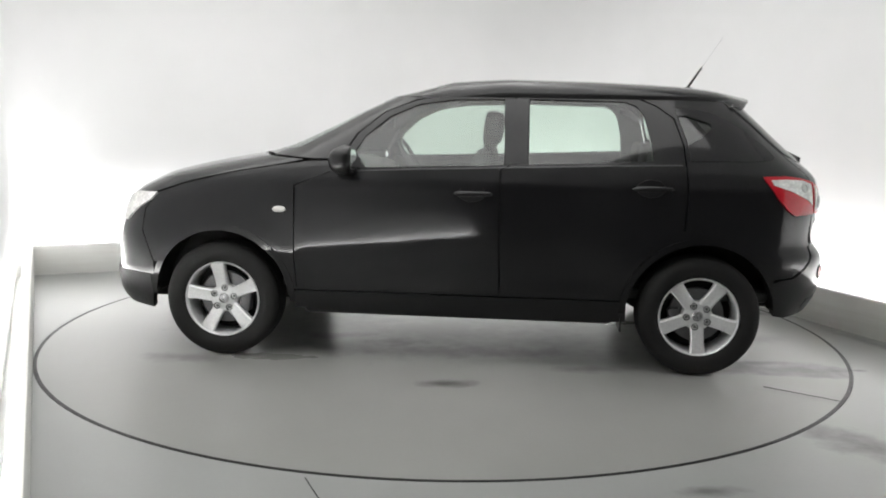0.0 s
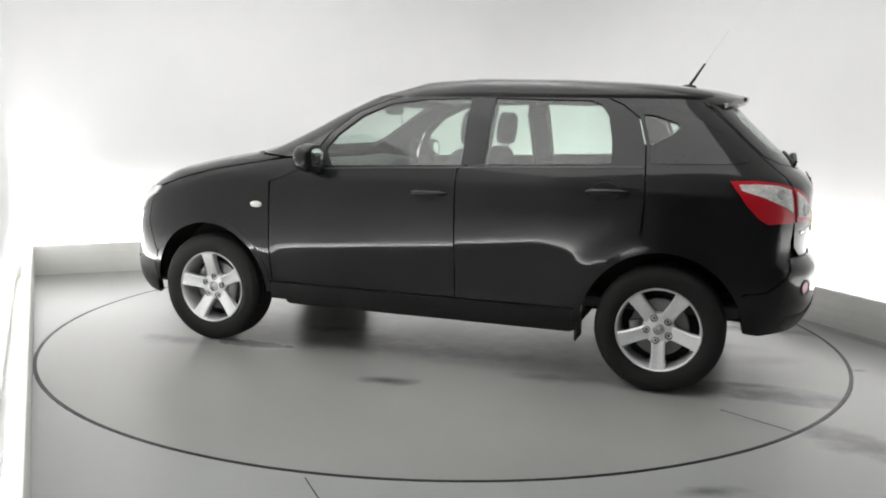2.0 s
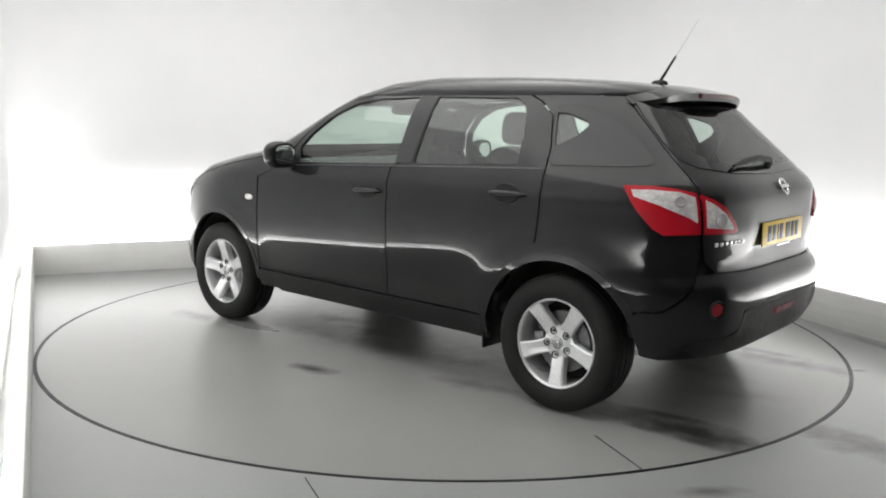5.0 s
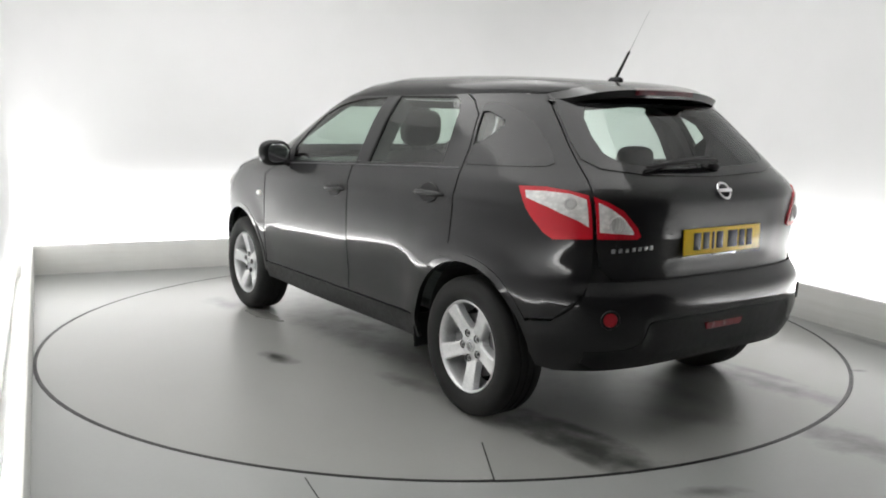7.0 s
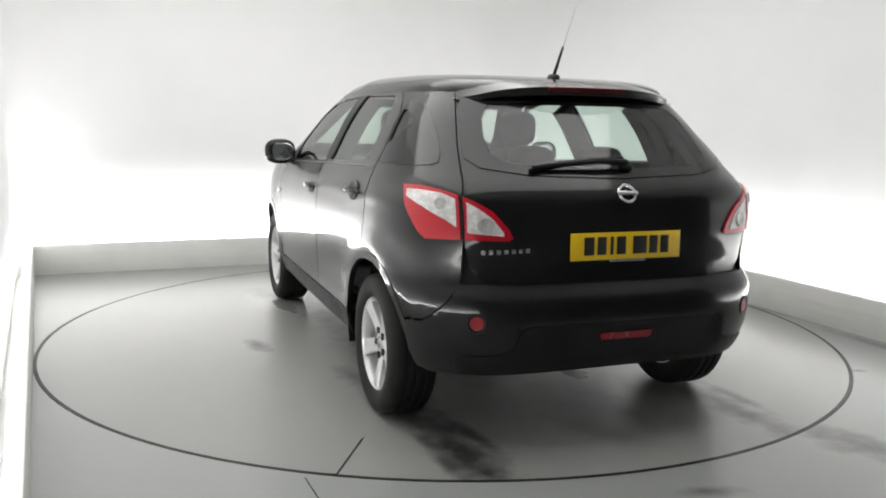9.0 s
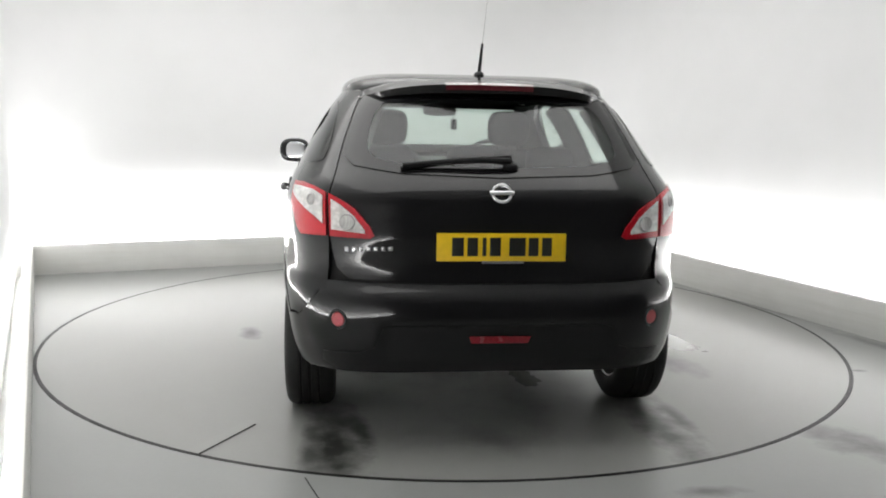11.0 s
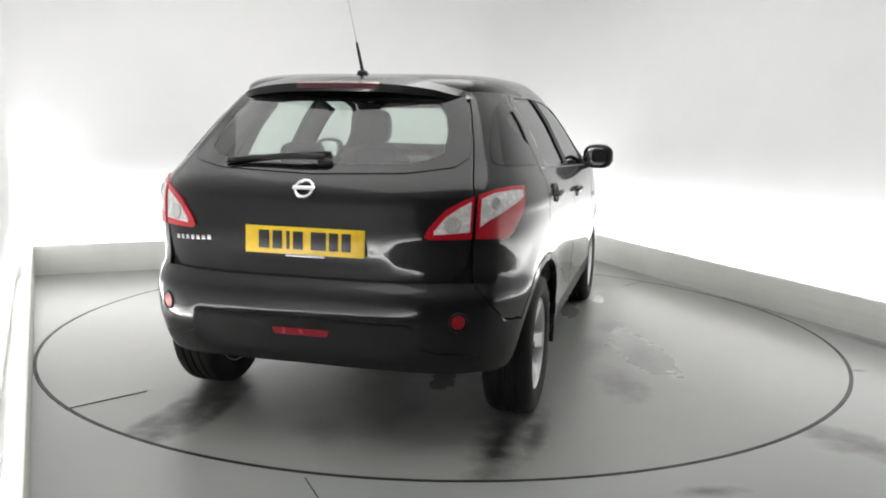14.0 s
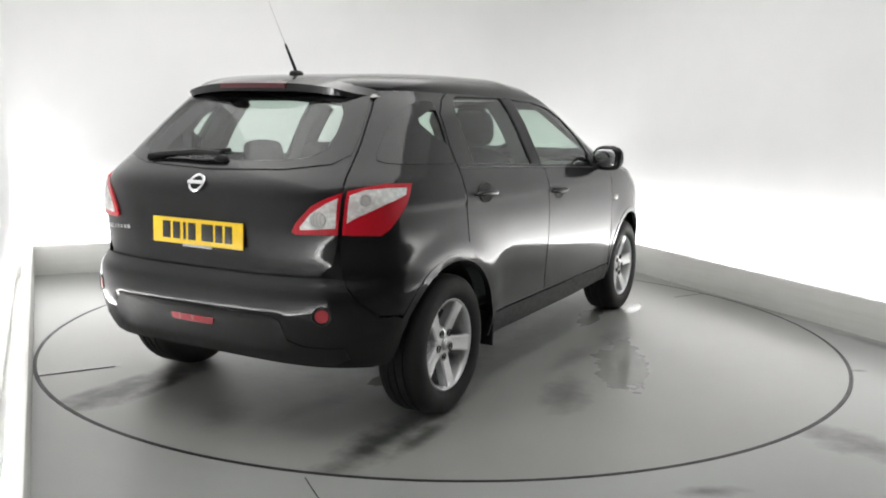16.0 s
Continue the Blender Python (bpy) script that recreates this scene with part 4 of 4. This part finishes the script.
def number_plate(car):
    p, n = on_body("r", 0, .853, 1)
    m = facing(Vector((p.x + .010, .003, .853)), Vector((1, 0, 0.02)))
    bm = bmesh.new()
    box(bm, m, .520, .006, .112, .002)
    pl = part("number_plate", bm, YELLOW, car, "yellow rear number plate")
    # its characters, as plain bars
    for x0, wd in ((-.176, .047), (-.117, .042), (-.070, .015), (-.026, .044), (.063, .066), (.128, .040), (.182, .040)):
        bm = bmesh.new()
        box(bm, m @ pose(x0, -.0038, .002), wd, .0022, .074, .001)
        part("plate_bar", bm, INK, pl)
    bm = bmesh.new()
    box(bm, m @ pose(0.005, -.0042, -.060), .17, .003, .010, .001)
    part("maker_strip", bm, SATIN, pl)
    return m


def emblem(car):
    p, n = on_body("r", 0, 1.062, 1, .004)
    m = facing(p, n)
    bm = bmesh.new()
    n_, k = 36, 8
    R = [[bm.verts.new(m @ Vector(((.037 + .0065 * math.cos(2 * math.pi * b / k)) * math.cos(2 * math.pi * a / n_), -.004 + .004 * math.sin(2 * math.pi * b / k), (.037 + .0065 * math.cos(2 * math.pi * b / k)) * math.sin(2 * math.pi * a / n_)))) for b in range(k)] for a in range(n_)]
    for a in range(n_):
        for b in range(k):
            bm.faces.new((R[a][b], R[(a + 1) % n_][b], R[(a + 1) % n_][(b + 1) % k], R[a][(b + 1) % k]))
    box(bm, m @ pose(0, -.007, 0), .098, .008, .018, .003)
    part("tail_emblem", bm, CHROME, car, "chrome ring and bar emblem")
    # the model name, as plain bars
    for i in range(7):
        v = -.607 + .0285 * i
        q, nn = on_body("r", v, .835 + .0015 * i, 1, .002)
        bm = bmesh.new()
        box(bm, facing(q, nn), .017, .004, .018, .0015)
        part("name_bar", bm, SATIN, car)


def antenna(car):
    bm = bmesh.new()
    ellipsoid(bm, pose(1.335, 0, 1.553), .045, .022, .020, 2.4)
    base = part("antenna_base", bm, PLASTIC, car, "black roof aerial foot")
    bm = bmesh.new()
    d = Vector((.105, 0, .165)).normalized()
    o = Vector((1.335, 0, 1.562))
    tube(bm, [o, o + d * .08, o + d * .152], .0085, 8, .0055)
    part("antenna_mast", bm, PLASTIC, base)
    bm = bmesh.new()
    tube(bm, [o + d * .148, o + d * .366], .0011, 6, .0007)
    part("antenna_whip", bm, SATIN, base)


def build_car():
    car = new("car")
    tagged(car, "black five-door crossover car parked on the turntable", "car")
    # dark inner body that shows in the shut lines
    core = [(S, -.90, .30), (S, .90, .30)] + arch(WHEEL_X, .34, .425, True) + [(S, 1.76, .36), ("r", .60, .40), ("r", .60, 1.06), (S, 1.3, 1.08), (S, -.60, 1.03), (S, -1.2, .98), (S, -1.7, .84), (S, -1.74, .34)] + arch(-WHEEL_X, .34, .425, True)
    sides("inner_body", core, DARK, car, gap=0, out=-.028, thick=.004, step=.09)
    panel("inner_tail", trace([("r", -.62, .40), ("r", .62, .40), ("r", .62, 1.06), ("r", -.62, 1.06)], 1), DARK, car, gap=0, out=-.03, thick=.004, step=.09)

    seam = [("r", .60, 1.08), ("r", .715, 1.08), ("r", .695, 1.12), ("r", .665, 1.25), ("r", .62, 1.38), ("r", .585, 1.473), ("r", .50, 1.473), ("r", .540, 1.38), ("r", .590, 1.25), ("r", .620, 1.12)]
    sides("inner_pillar", seam, DARK, car, gap=0, out=-.022, thick=.003, step=.06)

    for s in (-1, 1):
        door = panel("front_door", trace(FRONT_DOOR, s), PAINT, car, [trace(FRONT_WINDOW, s)])
        panel("front_window", trace(FRONT_WINDOW, s), GLASS, door, gap=-.006, out=-.006, thick=.004, label="green tinted side window glass")
        door_handle(door, -.015, .195, .958, s)
        door = panel("rear_door", trace(REAR_DOOR, s), PAINT, car, [trace(REAR_WINDOW, s)])
        panel("rear_window", trace(REAR_WINDOW, s), GLASS, door, gap=-.006, out=-.006, thick=.004, label="green tinted side window glass")
        door_handle(door, .925, 1.145, 1.005, s)
    pillar = [(S, .252, 1.118), (S, .372, 1.122), (S, .372, 1.470), (S, .243, 1.467)]
    sides("pillar_trim", pillar, GLOSS_BLACK, car, gap=.001, out=.0025, thick=.004)
    # grey strip along the foot of the windows, added for the paint shoulder's highlight
    strip = [(S, -.66, 1.059), (S, -.2, 1.081), (S, .3, 1.099), (S, .8, 1.118), (S, 1.19, 1.130), (S, 1.19, 1.136), (S, .8, 1.124), (S, .3, 1.105), (S, -.2, 1.087), (S, -.66, 1.065)]
    sides("waist_highlight", strip, DULL, car, gap=0, out=.003, thick=.005, label="dull grey strip standing in for the shoulder highlight under the side windows")

    fender = [(S, -1.80, .70), (S, -1.72, .52)] + arch(-WHEEL_X, .50, ARCH_R, True)[1:] + [(S, -.895, .405), (S, -.879, .405), (S, -.893, .60), (S, -.889, .98), (S, -.664, 1.07), (S, -.66, 1.12), (S, -.80, 1.115), (S, -.98, 1.088), (S, -1.25, 1.04), (S, -1.55, .965), (S, -1.70, .915), (S, -1.78, .82)]
    sides("front_wing", fender, PAINT, car)
    for s in (-1, 1):
        p, n = on_body(S, -.972, .848, s, .002)
        bm = bmesh.new()
        ellipsoid(bm, facing(p, n), .038, .010, .018, 2.2)
        part("side_repeater", bm, AMBER, car, "small clear side indicator lamp")

    quarter = arch(WHEEL_X, .52, ARCH_R, True)[7:] + [(S, 1.72, .54), ("r", .80, .545), ("r", .72, .66), ("r", .684, .70), ("r", .679, .75), ("r", .676, 1.06)] + [("r", .658, 1.12), ("r", .623, 1.25), ("r", .578, 1.38), ("r", .538, 1.473), (S, .955, 1.489), (S, 1.064, 1.443), (S, 1.155, 1.377), (S, 1.202, 1.23), (S, 1.217, 1.05), (S, 1.220, .95), (S, 1.209, .80), (S, 1.16, .735)]
    sides("rear_quarter", quarter, PAINT, car, [QUARTER_HOLE], step=.018)
    sides("quarter_window", QUARTER_PANE, FRIT, car, [QUARTER_HOLE], gap=.001, out=.003, thick=.004, label="black border of the fixed quarter window")
    sides("quarter_glass", QUARTER_HOLE, GLASS, car, gap=-.004, out=-.004, thick=.003)

    sill = [(S, -.895, .30), (S, -.3, .283), (S, .4, .283), (S, .93, .285), (S, .925, .40), (S, -.89, .40)]
    sides("sill_trim", sill, PLASTIC, car, out=.002, label="black grained plastic sill trim")
    lip = [(S, WHEEL_X + r * math.cos(a), WHEEL_Z + r * math.sin(a)) for r, span in ((ARCH_R - .004, range(0, 31)), (ARCH_R + .030, range(30, -1, -1))) for a in [math.radians(2 + 176 * i / 30) for i in span]]
    for sgn in (1, -1):
        ring = [(k, x if sgn > 0 else x - 2 * WHEEL_X, z) for k, x, z in lip]
        sides("arch_lip", ring, PAINT, car, gap=0, out=.0035, thick=.03)

    bumper = [("r", .0, .702), ("r", .3, .703), ("r", .60, .708), ("r", .688, .706), ("r", .72, .656), ("r", .80, .541), (S, 1.722, .536), (S, 1.68, .52), (S, 1.70, .40), (S, 1.715, .335), (S, 1.78, .322), ("r", .66, .325), ("r", .5, .332), ("r", .3, .338), ("r", 0, .340)]
    half = trace(bumper, 1)
    right_half = [q for q in half if q[0] > 1e-6]
    loop = right_half + [(-u, z) for u, z in right_half[::-1]]
    panel("rear_bumper", loop, PAINT, car, out=.006, thick=.03, step=.016)
    valance = [("r", -.64, .338), ("r", -.3, .350), ("r", .3, .350), ("r", .64, .338), ("r", .70, .37), ("r", .70, .42), ("r", .56, .432), ("r", .50, .455), ("r", .47, .53), ("r", .44, .545), ("r", -.44, .545), ("r", -.47, .53), ("r", -.50, .455), ("r", -.56, .432), ("r", -.70, .42), ("r", -.70, .37)]
    panel("bumper_valance", trace(valance, 1), PLASTIC, car, out=.010, thick=.01, label="black plastic lower bumper panel")
    fog = [("r", -.115, .470), ("r", .115, .470), ("r", .125, .500), ("r", -.125, .500)]
    panel("rear_fog_lamp", trace(fog, 1), FOG_RED, car, gap=0, out=.016, thick=.012, label="red rear fog lamp in the bumper")
    for s in (-1, 1):
        p, n = on_body("r", .640, .560, s, .008)
        bm = bmesh.new()
        disc(bm, .030, facing(p, n), 28, .012)
        part("bumper_reflector", bm, REFLECT, car, "round red reflector in the bumper")
        bm = bmesh.new()
        lathe(bm, [(.031, -.001), (.038, -.003), (.041, .004)], facing(p, n), 28)
        part("reflector_bezel", bm, PLASTIC, car)

    loop = trace(mirrored(HATCH_TOP[::-1] + HATCH_LOW[1:-1]), 1)
    hatch = panel("tailgate", loop, PAINT, car, [trace(GLASS_CLEAR, 1)], gap=.0015, step=.016)
    panel("tailgate_border", trace(GLASS_PANE, 1), FRIT, hatch, [trace(GLASS_CLEAR, 1)], gap=.001, out=.004, thick=.004, label="black border of the rear window")
    panel("tailgate_window", trace(GLASS_CLEAR, 1), REAR_GLASS, hatch, gap=-.003, out=.003, thick=.003, label="tinted rear window glass")

    for s in (-1, 1):
        lamp = panel("tail_lamp", trace(LAMP_OUTER, s), RED, car, gap=.001, out=.010, thick=.02, label="red and clear tail lamp")
        white = [(S, 1.648, 1.062), (S, 1.73, 1.064), ("r", .735, 1.058), ("r", .698, 1.040), ("r", .697, .932), ("r", .725, .955), ("r", .765, .982), (S, 1.765, 1.004), (S, 1.70, 1.024), (S, 1.662, 1.036)]
        panel("clear_section", trace(white, s), CLEAR, lamp, gap=0, out=.0135, thick=.004)
        for v, zz, r in ((.742, 1.022, .026),):
            bm = bmesh.new()
            p, n = on_body("r", v, zz, s, .0140)
            m = facing(p, n)
            lathe(bm, [(1e-4, .001), (r * .6, .0005), (r * .75, -.004), (r * .95, -.002), (r, .003)], m, 28)
            part("lamp_ring", bm, SMOKE, lamp)
        inner = panel("tailgate_lamp", trace(LAMP_INNER, s), RED, car, gap=.001, out=.010, thick=.02, label="red rimmed clear tailgate lamp")
        white = [("r", .664, 1.030), ("r", .625, 1.008), ("r", .575, .968), ("r", .535, .915), ("r", .535, .902), ("r", .663, .912)]
        panel("clear_section", trace(white, s), CLEAR, inner, gap=0, out=.0135, thick=.004)
        bm = bmesh.new()
        p, n = on_body("r", .602, .943, s, .0145)
        lathe(bm, [(1e-4, .001), (.020, 0), (.029, -.004), (.033, -.001), (.034, .004)], facing(p, n), 28)
        part("lamp_bowl", bm, SMOKE, inner)

        head = [(S, -1.70, .912), (S, -1.84, .905), ("f", .60, .880), ("f", .52, .82), ("f", .56, .72), (S, -1.93, .74), (S, -1.83, .82), (S, -1.74, .87)]
        panel("headlamp", trace(head, s), CLEAR, car, gap=.001, out=.010, thick=.02, label="clear headlamp")

    nose = [("f", 0.0, .24), ("f", .5, .24), (S, -1.76, .24), (S, -1.73, .34), (S, -1.722, .515), (S, -1.80, .695), (S, -1.785, .82), (S, -1.705, .912), (S, -1.84, .912), ("f", .58, .885), ("f", .3, .885), ("f", 0, .885)]
    half = [q for q in trace(nose, 1) if q[0] < UMAX - 1e-6]
    loop = half + [(2 * UMAX - u, z) for u, z in half[::-1]]
    panel("front_bumper", loop, PAINT, car, thick=.03)
    skirt = [("f", .1, .245), (S, -1.76, .245), (S, -1.735, .34), (S, -1.745, .45), ("f", .1, .45)]
    sides("bumper_skirt", skirt, PLASTIC, car, out=.004, thick=.006)
    hood = [("f", 0, .890), ("f", .3, .890), ("f", .58, .890), (S, -1.72, .918), (S, -1.55, .970), (S, -1.25, 1.045), (S, -.98, 1.092), (S, -.84, 1.122), ("f", .60, 1.140), ("f", .3, 1.140), ("f", 0, 1.140)]
    half = [q for q in trace(hood, 1) if q[0] < UMAX - 1e-6]
    loop = half + [(2 * UMAX - u, z) for u, z in half[::-1]]
    panel("bonnet", loop, PAINT, car, step=.02)
    # windscreen, scuttle and front pillars
    screen = [("f", 0, 1.165), ("f", .45, 1.165), ("f", .68, 1.175), ("f", .66, 1.22), ("f", .58, 1.35), ("f", .52, 1.445), ("f", 0, 1.452)]
    half = [q for q in trace(screen, 1) if q[0] < UMAX - 1e-6]
    hole = half + [(2 * UMAX - u, z) for u, z in half[::-1]]
    frame_ = [("f", 0, 1.143), ("f", .60, 1.143), (S, -.80, 1.125), (S, -.66, 1.125), (S, -.644, 1.135), (S, -.565, 1.268), (S, -.424, 1.387), (S, -.253, 1.457), (S, -.105, 1.473), ("f", .40, 1.474), ("f", 0, 1.474)]
    half = [q for q in trace(frame_, 1) if q[0] < UMAX - 1e-6]
    loop = half + [(2 * UMAX - u, z) for u, z in half[::-1]]
    panel("windscreen_frame", loop, PAINT, car, [hole], thick=.03)
    panel("windscreen", hole, GLASS, car, gap=-.004, out=-.004, thick=.004, label="clear windscreen glass")

    roof_cap(car)
    spoiler(car)
    wiper(car)
    number_plate(car)
    emblem(car)
    antenna(car)
    for s in (-1, 1):
        door_mirror(car, s)
    for x, s, spin in ((-WHEEL_X, -1, -8), (WHEEL_X, -1, 34), (-WHEEL_X, 1, 10), (WHEEL_X, 1, 28)):
        wheel(car, x, s, spin)
    cabin(car)
    linings(car)
    underbody(car)
    return car


build_booth()
build_shell()
turntable = build_turntable()
the_car = build_car()

CAR_AT = pose(0.1364, -0.0440, 0, 0, 0, -5.206)
SPEED = -7.0952


def motions():
    rows = [(k * 0.5, pose(0, 0, 0, 0, 0, SPEED * k * 0.5)) for k in range(33)]
    walk(turntable, rows)
    walk(the_car, [(t, m @ CAR_AT) for t, m in rows])


motions()
